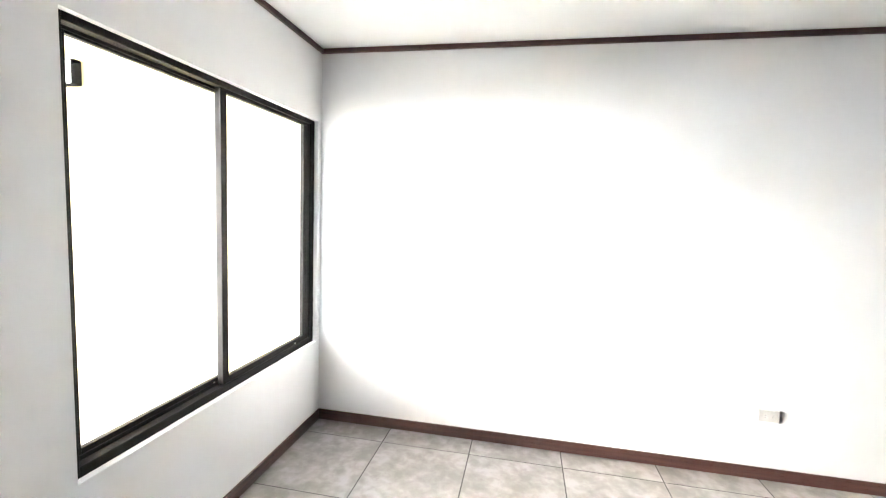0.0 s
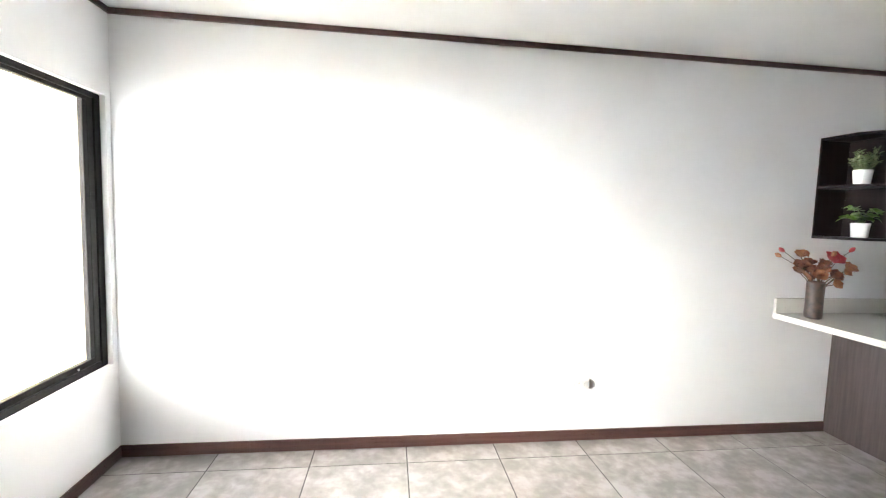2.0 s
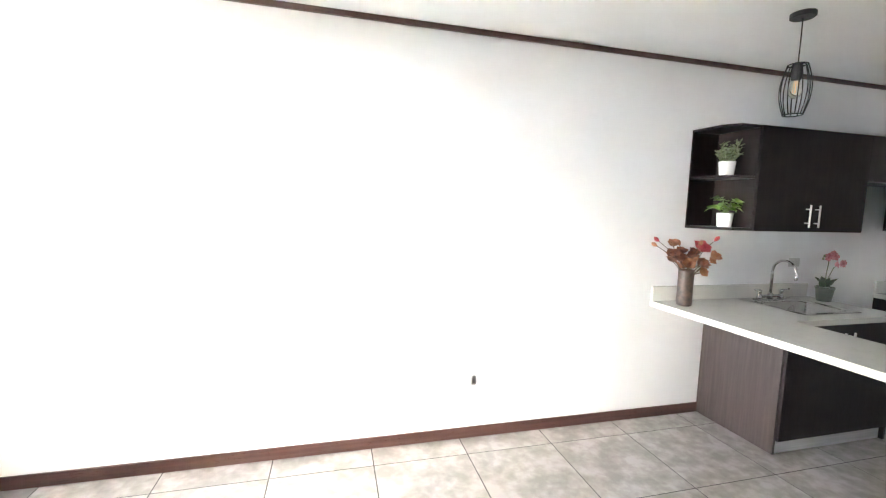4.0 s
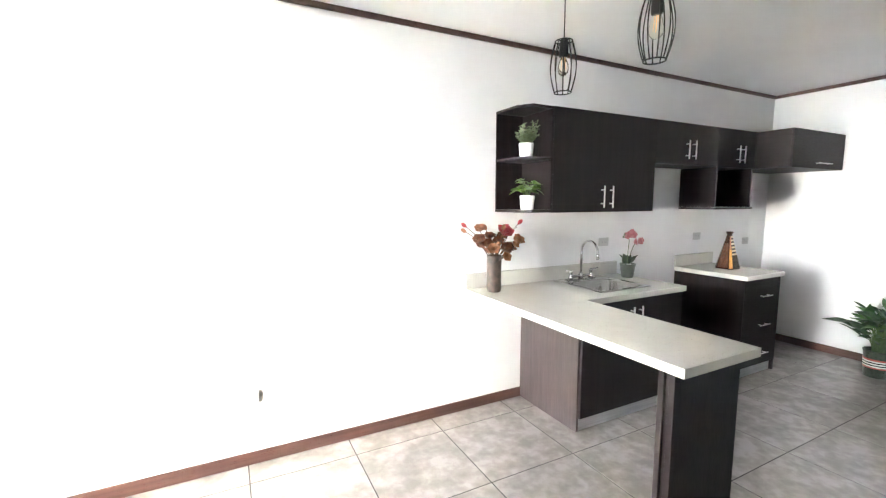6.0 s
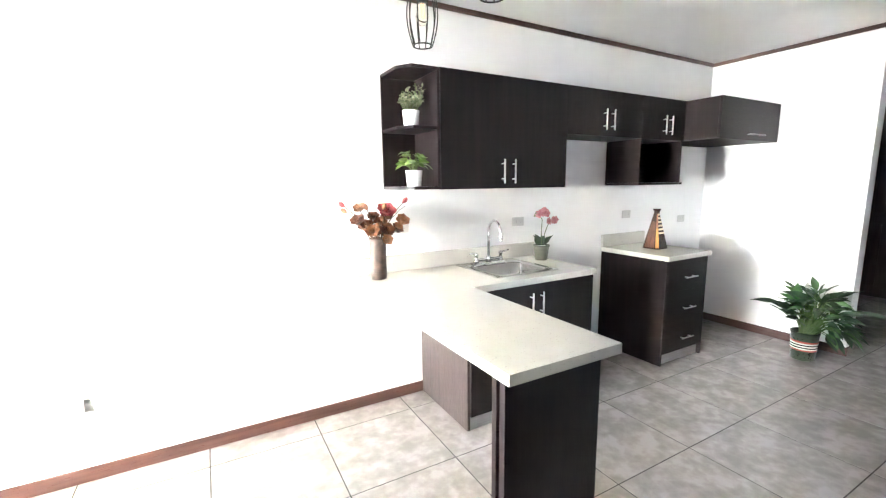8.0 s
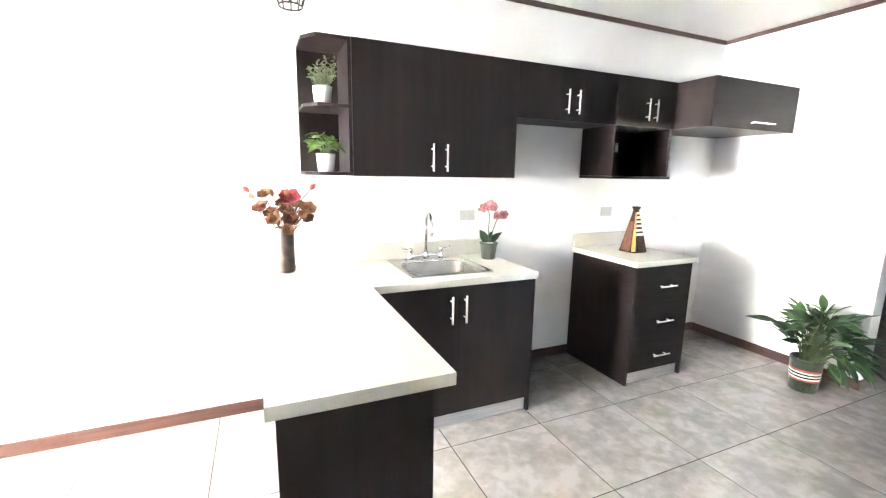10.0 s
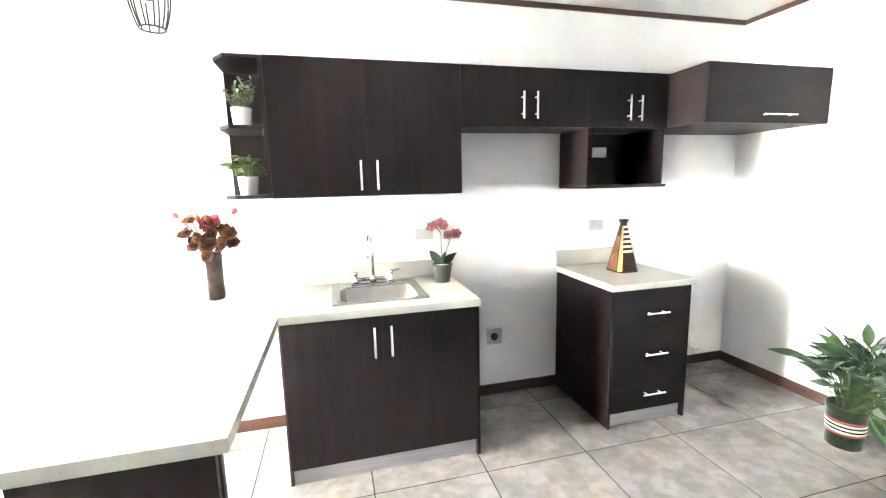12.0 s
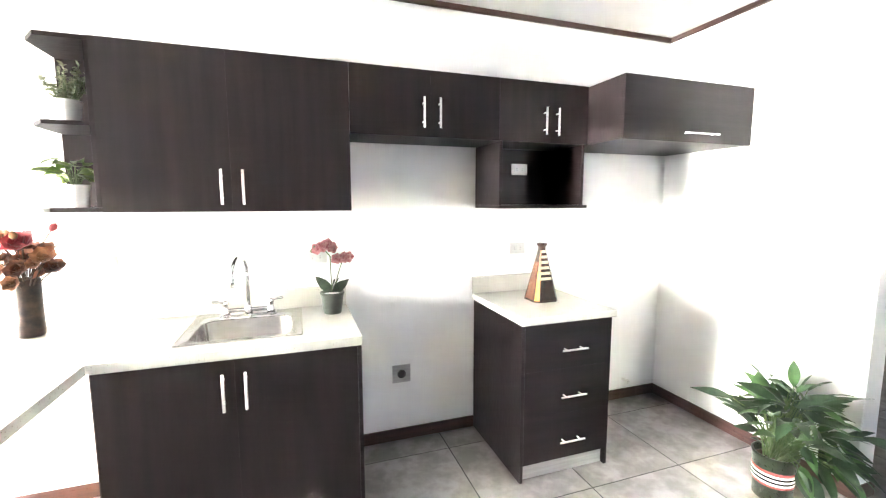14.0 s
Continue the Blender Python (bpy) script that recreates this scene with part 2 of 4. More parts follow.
def tube(bm, points, radius, sides=8, closed=False):
    pts = [Vector(p) for p in points]
    radii = radius if isinstance(radius, (list, tuple)) else [radius] * len(pts)
    rings, up = [], Vector((0.13, 0.21, 0.97)).normalized()
    count = len(pts)
    for i, p in enumerate(pts):
        a = pts[(i - 1) % count] if closed or i else p
        b = pts[(i + 1) % count] if closed or i < count - 1 else p
        d = (b - a).normalized()
        s = d.cross(up)
        s = s.normalized() if s.length > 0.05 else d.cross(Vector((1, 0, 0))).normalized()
        t = s.cross(d)
        rings.append([bm.verts.new(p + radii[i] * (math.cos(q) * s + math.sin(q) * t)) for q in [2 * math.pi * k / sides for k in range(sides)]])
    pairs = list(zip(rings, rings[1:])) + ([(rings[-1], rings[0])] if closed else [])
    for a, b in pairs:
        for k in range(sides):
            j = (k + 1) % sides
            bm.faces.new((a[k], a[j], b[j], b[k]))
    if not closed:
        bm.faces.new(rings[0][::-1])
        bm.faces.new(rings[-1])
    return bm


def leaf(bm, m, length, width, arch=0.3, fold=0.25, tip=0.6, rows=7):
    """A leaf along +x from the origin of m; it bends down by arch and folds up along its rib."""
    prev = None
    for i in range(rows + 1):
        u = i / rows
        w = width * 0.5 * (math.sin(math.pi * min(u ** tip, 1.0)) ** 0.9 if 0 < u < 1 else 0.03)
        x, z = length * (u - 0.15 * arch * u * u), -arch * length * u * u
        wave = 0.05 * width * math.sin(9 * u + 3 * length)
        row = [bm.verts.new(m @ Vector((x, s * w, z + fold * abs(s) * w + s * wave))) for s in (-1, -0.5, 0, 0.5, 1)]
        if prev:
            for k in range(4):
                bm.faces.new((prev[k], prev[k + 1], row[k + 1], row[k]))
        prev = row
    return bm


def mesh_of(bm, name, material, smooth=False):
    bmesh.ops.recalc_face_normals(bm, faces=bm.faces)
    me = bpy.data.meshes.new(name)
    if smooth:
        for f in bm.faces:
            f.smooth = True
    bm.to_mesh(me)
    bm.free()
    me.materials.append(material)
    return me


BASE = {}


def thing(name, x, y, z, label, category, group="", kind=""):
    ob = new(name)
    ob.empty_display_size = 0.05
    ob.location = (x, y, z)
    BASE[ob.name] = Vector((x, y, z))
    return tagged(ob, label, category, group, kind)


def part(name, bm, material, parent, label="", smooth=False, local=False):
    """One mesh under a thing or a part; the bmesh is in world metres unless local."""
    origin = BASE[parent.name]
    if not local:
        bmesh.ops.translate(bm, verts=bm.verts, vec=-origin)
    ob = new(name, mesh_of(bm, name, material, smooth))
    ob.parent = parent
    BASE[ob.name] = origin
    return tagged(ob, label)


def single(name, bm, material, label="", category="", kind="", group="", smooth=False):
    ob = new(name, mesh_of(bm, name, material, smooth))
    BASE[ob.name] = Vector((0, 0, 0))
    return tagged(ob, label, category, group, kind)


# ---- structure ----
T = 0.15  # wall thickness
WY0, WY1, WZ0, WZ1 = 1.40, 3.1, 0.612, 2.2  # window opening

single("ceiling", slab(XL - T, XH + T, YF - T, W + T, ZC, ZC + 0.12, 0), CEIL, "white painted smooth ceiling", "ceiling", "structure")
single("wall_back", slab(XL - T, XH + T, W, W + T, -0.1, ZC, 0), PAINT, "white painted wall behind the kitchen", "wall", "structure")
single("wall_front", slab(XL - T, XH + T, YF - T, YF, -0.1, ZC, 0), PAINT, "plain white painted wall", "wall", "structure")
VY0, VY1, VZ0, VZ1 = -6.2, -3.7, 0.75, 2.15  # unseen window added in the hall's wall
bm = bmesh.new()
box(bm, XH, XH + T, YF, VY0, -0.1, ZC)
box(bm, XH, XH + T, VY1, W, -0.1, ZC)
box(bm, XH, XH + T, VY0, VY1, -0.1, VZ0)
box(bm, XH, XH + T, VY0, VY1, VZ1, ZC)
single("wall_hall", bm, PAINT, "white painted wall at the hall's end with an added fill window", "wall", "structure")
single("wall_end", slab(XR, XR + 0.13, 1.83, W, -0.1, ZC, 0.004), PAINT, "white painted partition wall ending at the hall", "wall", "structure")
bm = bmesh.new()
box(bm, XL - T, XL, YF, WY0, -0.1, ZC)
box(bm, XL - T, XL, WY1, W, -0.1, ZC)
box(bm, XL - T, XL, WY0, WY1, -0.1, WZ0)
box(bm, XL - T, XL, WY0, WY1, WZ1, ZC)
single("wall_left", bm, PAINT, "white painted wall with a window opening", "wall", "structure")

# crown trim and baseboards
CZ0, CZ1, CD = 2.67, 2.7025, 0.022
BH, BD = 0.08, 0.013
trims = [
    ("trim", (XL, XR, W - CD, W, CZ0, CZ1)), ("trim", (XL, XL + CD, YF, W - CD, CZ0, CZ1)),
    ("trim", (XR - CD, XR, 1.83, W - CD, CZ0, CZ1)),
    ("baseboard", (XL, 3.79, W - BD, W, 0.002, BH)), ("baseboard", (4.823, 5.648, W - BD, W, 0.002, BH)), ("baseboard", (6.222, XR, W - BD, W, 0.002, BH)),
    ("baseboard", (XL, XL + BD, YF, W - BD, 0.002, BH)), ("baseboard", (XR - BD, XR, 1.83 - BD, W - BD, 0.002, BH)),
    ("baseboard", (XR, XR + 0.13, 1.83 - BD, 1.83, 0.002, BH)), ("baseboard", (XR + 0.13, XR + 0.13 + BD, 1.83 - BD, W - BD, 0.002, BH)),
    ("baseboard", (XH - BD, XH, YF, 1.6, 0.002, BH)),
]
for name, b in trims:
    what = "dark red-brown ceiling trim along the wall" if name == "trim" else "dark red-brown baseboard along the white wall"
    single(name, slab(*b, 0.003), TRIM, what, name, "structure")

# window: frame, fixed and sliding sash, panes
XF = XL - 0.03   # inner face of the frame
win = thing("window_1", XF, (WY0 + WY1) / 2, WZ0, "dark bronze aluminium sliding window with clear panes", "window", kind="structure")
FD = 0.085
fr = bmesh.new()
box(fr, XF - FD, XF, WY0, WY0 + 0.032, WZ0, WZ1)
box(fr, XF - FD, XF, WY1 - 0.05, WY1, WZ0, WZ1)
box(fr, XF - FD, XF, WY0 + 0.032, WY1 - 0.05, WZ1 - 0.03, WZ1)
box(fr, XF - FD, XF, WY0 + 0.032, WY1 - 0.05, WZ0, WZ0 + 0.04)
frame_part = part("window_frame", soften(fr, 0.002), ALU, win)
tr = bmesh.new()
box(tr, XF - 0.05, XF - 0.042, WY0 + 0.03, WY1 - 0.05, WZ0 + 0.04, WZ0 + 0.056)
box(tr, XF - 0.05, XF - 0.042, WY0 + 0.03, WY1 - 0.05, WZ1 - 0.042, WZ1 - 0.03)
part("track", tr, ALU, win)


def sash(y0, y1, x0, x1, stile, material, closing=None, wide=0.0):
    bm = bmesh.new()
    z0, z1 = WZ0 + 0.041, WZ1 - 0.031
    box(bm, x0, x1, y0, y0 + stile, z0, z1)
    if not closing:
        box(bm, x0, x1, y1 - stile, y1, z0, z1)
    box(bm, x0, x1, y0 + stile, y1 - stile, z0, z0 + 0.035)
    box(bm, x0, x1, y0 + stile, y1 - stile, z1 - 0.02, z1)
    if wide:
        box(bm, x0 + 0.001, x1 - 0.001, y1 - wide, y1 - stile, z0 + 0.035, z1 - 0.02)
    s = part("sash", soften(bm, 0.0015), material, win)
    if closing:
        part("stile", slab(x0, x1, y1 - stile, y1, z0, z1, 0.0015), closing, s, "grey aluminium closing stile")
    xm = (x0 + x1) / 2
    p = part("pane", box(bmesh.new(), xm - 0.002, xm + 0.002, y0 + stile, y1 - max(stile, wide), z0 + 0.035, z1 - 0.02), PANE, s)
    p.visible_shadow = False
    return s


sash(2.165, WY1 - 0.051, XF - 0.04, XF - 0.008, 0.046, ALU, wide=0.08)
sash(WY0 + 0.02, 2.262, XF - 0.078, XF - 0.052, 0.06, ALU, SASH)
for yy, xx in ((2.15, XF - 0.05), (2.86, XF - 0.002)):
    part("roller_screw", lathe(bmesh.new(), [(0.004, WZ0 + 0.05), (0.005, WZ0 + 0.054), (0.004, WZ0 + 0.058)], 10, (xx, yy)), NICKEL, win, "small bright screw")
single("window_sill", slab(XL - 0.028, XL + 0.004, WY0 + 0.002, WY1 - 0.002, WZ0 - 0.004, WZ0 + 0.004, 0.002), PAINT, "white painted window sill edge", "window sill", "structure")

# plain window in the hall's wall, unseen, added to fill the kitchen's shadows
VM = (VY0 + VY1) / 2
hall_win = thing("fill_window", XH + 0.06, VM, VZ0, "unseen dark bronze aluminium window with two clear panes, added for fill light", "window", kind="structure")
fr = bmesh.new()
for y0, y1, z0, z1 in ((VY0, VY0 + 0.05, VZ0, VZ1), (VY1 - 0.05, VY1, VZ0, VZ1), (VY0 + 0.05, VY1 - 0.05, VZ0, VZ0 + 0.05), (VY0 + 0.05, VY1 - 0.05, VZ1 - 0.05, VZ1),
                       (VM - 0.03, VM + 0.03, VZ0 + 0.05, VZ1 - 0.05)):
    box(fr, XH + 0.03, XH + 0.1, y0, y1, z0, z1)
part("window_frame", soften(fr, 0.002), ALU, hall_win)
for y0, y1 in ((VY0 + 0.05, VM - 0.03), (VM + 0.03, VY1 - 0.05)):
    part("pane", box(bmesh.new(), XH + 0.063, XH + 0.067, y0, y1, VZ0 + 0.05, VZ1 - 0.05), PANE, hall_win).visible_shadow = False

# outside: patio, cream house wall running on past the window, unseen glow panels, roofs
single("ground", slab(-60, 60, -60, 60, -0.2, -0.11, 0), PAVE, "pale concrete patio outside the window", "ground", "structure")
single("wall_outside", slab(-14, XL - T - 0.002, 3.32, 3.5, -0.109, 3.4, 0), CREAM, "cream plastered wall beside the patio", "wall", "structure")
single("backdrop", slab(-14.1, -14.0, -45, 3.31, -0.109, 2.4, 0), LOWGLOW, "unseen glowing panel standing in for low daylight", "backdrop", "structure")
for y0, y1 in ((-45, -8), (-0.8, 3.31)):   # added sky panels; the gap lets the sun lamp through
    single("backdrop", slab(-14.1, -14.0, y0, y1, 2.4, 9, 0), SKYGLOW, "unseen glowing panel standing in for the bright sky", "backdrop", "structure")
# added, out of view: its edge sets the slope of the sill's shadow line
single("shading_roof", slab(-6.4, XL - T - 0.002, -9, 3.31, 3.1, 3.22, 0), ROOFING, "unseen brown timber roof added to cut off high light", "roof", "structure")
single("roof", slab(XL - T, XH + T, YF - T, W + T, ZC + 0.125, ZC + 0.3, 0), CREAM, "plain flat roof over the room", "roof", "structure")

# hall door
door = thing("door_1", XH, 2.1, 0, "closed dark stained wooden door at the hall's end", "door", kind="structure")
part("leaf", slab(XH - 0.045, XH - 0.004, 1.62, 3.1, 0.008, 2.58, 0.003), DOORWOOD, door)
for z0, z1 in ((0.15, 0.95), (1.08, 2.45)):
    for y0, y1 in ((1.74, 2.3), (2.42, 2.98)):
        part("panel", slab(XH - 0.053, XH - 0.044, y0, y1, z0, z1, 0.006), DOORWOOD, door)
part("handle", tube(bmesh.new(), [(XH - 0.05, 1.7, 1.02), (XH - 0.1, 1.7, 1.02), (XH - 0.1, 1.82, 1.02)], 0.009), NICKEL, door, "satin metal lever handle")

# ---- kitchen cabinets ----
def handle(parent, x, y, z, length, vertical):
    """A satin bar on two posts, in front of a face at y."""
    bm = bmesh.new()
    h, off = length / 2, 0.032
    if vertical:
        tube(bm, [(x, y - off, z - h), (x, y - off, z + h)], 0.006, 10)
        for s in (-1, 1):
            tube(bm, [(x, y, z + s * (h - 0.03)), (x, y - off, z + s * (h - 0.03))], 0.0045, 8)
    else:
        tube(bm, [(x - h, y - off, z), (x + h, y - off, z)], 0.0052, 10)
        for s in (-1, 1):
            tube(bm, [(x + s * (h - 0.03), y, z), (x + s * (h - 0.03), y - off, z)], 0.0045, 8)
    return part("handle", bm, NICKEL, parent, "satin nickel bar handle", smooth=True)


def front(parent, name, x0, x1, z0, z1, y, material=None):
    return part(name, slab(x0 + 0.0001, x1 - 0.0001, y, y + 0.018, z0 + 0.0001, z1 - 0.0001, 0), material or CAB, parent)


# sink base cabinet
c = thing("base_cabinet", 4.305, 2.83, 0, "dark espresso two-door sink cabinet under the worktop", "cabinet", "base cabinets")
part("side_panel", slab(3.79, 3.808, 2.521, W - 0.001, 0.001, 0.883), PANEL, c, "brown-grey wood-grain side panel")
part("side_panel", slab(4.803, 4.821, B + 0.002, W - 0.001, 0.001, 0.883), CAB, c)
part("bottom_board", slab(3.809, 4.802, B + 0.02, W - 0.031, 0.1, 0.118), CAB, c)
part("back_board", slab(3.809, 4.802, W - 0.03, W - 0.02, 0.1, 0.86), CAB, c)
part("rail", slab(3.809, 4.802, B + 0.02, B + 0.04, 0.84, 0.883), CAB, c)
part("kick_board", slab(3.809, 4.802, B + 0.03, B + 0.045, 0.001, 0.099), KICK, c, "pale brushed aluminium kick board")
for x0, x1, hx in ((3.803, 4.295, 4.252), (4.295, 4.802, 4.338)):
    d = front(c, "door", x0, x1, 0.1, 0.882, B)
    handle(d, hx, B, 0.746, 0.16, True)

# drawer cabinet
c = thing("drawer_cabinet", 5.935, 2.83, 0, "dark espresso cabinet with three drawers under a worktop", "cabinet", "base cabinets")
part("side_panel", slab(5.65, 5.668, B + 0.002, W - 0.001, 0.001, 0.883), CAB, c)
part("side_panel", slab(6.202, 6.22, B + 0.002, W - 0.001, 0.001, 0.883), CAB, c)
bm = bmesh.new()
box(bm, 5.669, 6.201, B + 0.02, W - 0.02, 0.1, 0.118)
box(bm, 5.669, 6.201, W - 0.03, W - 0.02, 0.118, 0.883)
part("body", bm, CAB, c)
part("kick_board", slab(5.669, 6.201, B + 0.03, B + 0.045, 0.001, 0.099), KICK, c, "pale brushed aluminium kick board")
for z0, z1, hz in ((0.1, 0.364, 0.209), (0.364, 0.62, 0.469), (0.62, 0.88, 0.73)):
    d = front(c, "drawer", 5.668, 6.218, z0, z1, B, CABX)
    handle(d, 5.96, B, hz, 0.16, False)

# peninsula end support
c = thing("peninsula_support", 3.53, 1.55, 0, "dark espresso double end panel carrying the peninsula worktop", "panel")
part("front_panel", slab(3.30, 3.752, 1.52, 1.545, 0.001, 0.884), CAB, c)
part("spacer", slab(3.312, 3.745, 1.546, 1.566, 0.001, 0.884), CAB, c)
part("back_panel", slab(3.30, 3.752, 1.567, 1.592, 0.001, 0.884), CAB, c)


def wall_cabinet(label, x0, x1, y, z0, z1, split, handles, group="wall cabinets"):
    c = thing("wall_cabinet", (x0 + x1) / 2, (y + W) / 2, z0, label, "cabinet", group)
    yb = y + 0.02
    bm = bmesh.new()
    box(bm, x0 + 0.001, x0 + 0.019, yb, W - 0.001, z0, z1)
    box(bm, x1 - 0.019, x1 - 0.001, yb, W - 0.001, z0, z1)
    box(bm, x0 + 0.019, x1 - 0.019, yb, W - 0.001, z0, z0 + 0.018)
    box(bm, x0 + 0.019, x1 - 0.019, yb, W - 0.001, z1 - 0.018, z1)
    box(bm, x0 + 0.019, x1 - 0.019, W - 0.012, W - 0.001, z0 + 0.018, z1 - 0.018)
    part("body", bm, CAB, c)
    for (a, b), (hx, hz, length, up) in zip(split, handles):
        d = front(c, "door", a, b, z0 - 0.002, z1, y, CAB if up else CABX)
        handle(d, hx, y, hz, length, up)
    return c


wall_cabinet("tall dark espresso two-door wall cabinet above the sink", 3.782, 4.828, U, 1.482, 2.203, ((3.782, 4.285), (4.285, 4.828)), ((4.247, 1.593, 0.16, True), (4.337, 1.592, 0.16, True)))
wall_cabinet("short dark espresso two-door wall cabinet", 4.830, 5.652, U, 1.865, 2.203, ((4.83, 5.25), (5.25, 5.652)), ((5.208, 1.984, 0.155, True), (5.296, 1.985, 0.155, True)))
c = wall_cabinet("short dark espresso wall cabinet with open niche below", 5.654, 6.238, U, 1.865, 2.203, ((5.654, 5.977), (5.977, 6.238)), ((5.938, 1.982, 0.155, True), (6.02, 1.981, 0.155, True)))
for x in (5.655, 6.205):
    part("niche_side", slab(x, x + 0.018, U + 0.002, W - 0.001, 1.503, 1.862), CAB, c)
part("niche_back", box(bmesh.new(), 5.674, 6.204, W - 0.014, W - 0.002, 1.503, 1.862), CAB, c)
part("niche_shelf", slab(5.655, 6.25, U - 0.004, W - 0.001, 1.484, 1.502), CABX, c)
wall_cabinet("deep dark espresso flip-up wall cabinet in the corner", 6.24, XR - 0.002, B, 1.862, 2.201, ((6.24, XR - 0.002),), ((6.772, 1.908, 0.26, False),))

# open corner shelf at the cabinets' end
c = thing("corner_shelf", 3.66, 2.97, 1.482, "open dark espresso end shelf with three angled shelves", "shelf")


def angled(x_tip, y_tip, x_mid, z0, z1):
    bm = bmesh.new()
    outline = [(3.78, W - 0.001), (3.532, W - 0.001), (x_tip, y_tip), (x_mid, U + 0.005), (3.78, U + 0.005)]
    lo = [bm.verts.new((x, y, z0)) for x, y in outline]
    hi = [bm.verts.new((x, y, z1)) for x, y in outline]
    bm.faces.new(lo[::-1])
    bm.faces.new(hi)
    for i in range(5):
        j = (i + 1) % 5
        bm.faces.new((lo[i], lo[j], hi[j], hi[i]))
    return soften(bm, 0.001)


for z0 in (1.482, 1.842, 2.185):
    part("shelf", angled(3.535, 2.90, 3.6, z0, z0 + 0.018), CABX, c)
part("back_panel", slab(3.532, 3.779, W - 0.013, W - 0.002, 1.5005, 2.1845, 0.001), CAB, c)
part("side_panel", slab(3.762, 3.7805, U + 0.004, W - 0.014, 1.5005, 2.1845, 0.001), CAB, c)

# ---- worktops ----
SX0, SX1, SY0, SY1 = 4.05, 4.57, 2.575, 3.095   # sink rim
c = thing("worktop", 4.05, 2.3, TOP, "cream white quartz L-shaped worktop with peninsula", "worktop")
bm = bmesh.new()
xs, ys = [3.275, 3.80, SX0 + 0.02, SX1 - 0.02, 4.821], [1.467, 2.474, SY0 + 0.02, SY1 - 0.02, W - 0.001]
grid = {}
for i in range(5):
    for j in range(5):
        for k, z in enumerate((0.885, TOP)):
            grid[i, j, k] = (xs[i], ys[j], z)
cells = {(0, 0)} | {(i, j) for i in range(4) for j in range(1, 4)} - {(2, 2)}
verts = {}


def corner(i, j, k):
    if (i, j, k) not in verts:
        verts[i, j, k] = bm.verts.new(grid[i, j, k])
    return verts[i, j, k]


for i, j in cells:
    for k in (0, 1):
        q = [corner(i, j, k), corner(i + 1, j, k), corner(i + 1, j + 1, k), corner(i, j + 1, k)]
        bm.faces.new(q if k else q[::-1])
    for (di, dj), (a, b) in (((-1, 0), ((0, 1), (0, 0))), ((1, 0), ((1, 0), (1, 1))), ((0, -1), ((0, 0), (1, 0))), ((0, 1), ((1, 1), (0, 1)))):
        if (i + di, j + dj) not in cells:
            bm.faces.new((corner(i + a[0], j + a[1], 0), corner(i + b[0], j + b[1], 0), corner(i + b[0], j + b[1], 1), corner(i + a[0], j + a[1], 1)))
sharp = [e for e in bm.edges if len(e.link_faces) == 2 and e.calc_face_angle(0) > 0.5]
bmesh.ops.bevel(bm, geom=sharp, offset=0.005, segments=2, affect="EDGES", profile=0.5)
part("slab", bm, QUARTZ, c)
part("backsplash", slab(3.275, 4.821, W - 0.022, W - 0.001, TOP + 0.0005, 1.035, 0.003), QUARTZ, c)
c = thing("worktop", 5.93, 2.8, TOP, "cream white quartz worktop on the drawer cabinet", "worktop")
part("slab", slab(5.634, 6.232, 2.474, W - 0.001, 0.885, TOP, 0.005), QUARTZ, c)
part("backsplash", slab(5.634, 6.232, W - 0.022, W - 0.001, TOP + 0.0005, 1.035, 0.003), QUARTZ, c)

# ---- sink and tap ----
c = thing("sink", (SX0 + SX1) / 2, (SY0 + SY1) / 2, TOP, "square brushed stainless steel sink set in the worktop", "sink")


def rounded(x0, x1, y0, y1, r, n=5):
    out = []
    for cx, cy, a0 in ((x1 - r, y1 - r, 0), (x0 + r, y1 - r, 90), (x0 + r, y0 + r, 180), (x1 - r, y0 + r, 270)):
        out += [(cx + r * math.cos(radians(a0 + 90 * k / n)), cy + r * math.sin(radians(a0 + 90 * k / n))) for k in range(n + 1)]
    return out


bm = bmesh.new()
BX0, BX1, BY0, BY1 = 4.095, 4.525, 2.62, 2.965
loops = []
for (x0, x1, y0, y1, r), z in (((SX0, SX1, SY0, SY1, 0.015), TOP + 0.001), ((SX0 + 0.003, SX1 - 0.003, SY0 + 0.003, SY1 - 0.003, 0.015), TOP + 0.006),
                               ((SX0 + 0.014, SX1 - 0.014, SY0 + 0.014, SY1 - 0.014, 0.015), TOP + 0.004),
                               ((BX0, BX1, BY0, BY1, 0.07), TOP + 0.003), ((BX0 + 0.004, BX1 - 0.004, BY0 + 0.004, BY1 - 0.004, 0.068), TOP - 0.004),
                               ((BX0 + 0.016, BX1 - 0.016, BY0 + 0.016, BY1 - 0.016, 0.065), TOP - 0.13), ((BX0 + 0.05, BX1 - 0.05, BY0 + 0.05, BY1 - 0.05, 0.05), TOP - 0.155)):
    loops.append([bm.verts.new((x, y, z)) for x, y in rounded(x0, x1, y0, y1, r)])
for a, b in zip(loops, loops[1:]):
    for i in range(len(a)):
        j = (i + 1) % len(a)
        bm.faces.new((a[i], a[j], b[j], b[i]))
bm.faces.new(loops[-1])
part("basin", bm, STEEL, c, smooth=True)
part("drain", lathe(bmesh.new(), [(0.038, TOP - 0.1545), (0.042, TOP - 0.152), (0.03, TOP - 0.151), (0.012, TOP - 0.153)], 24, (4.31, 2.79)), CHROME, c, "round chrome drain", smooth=True)

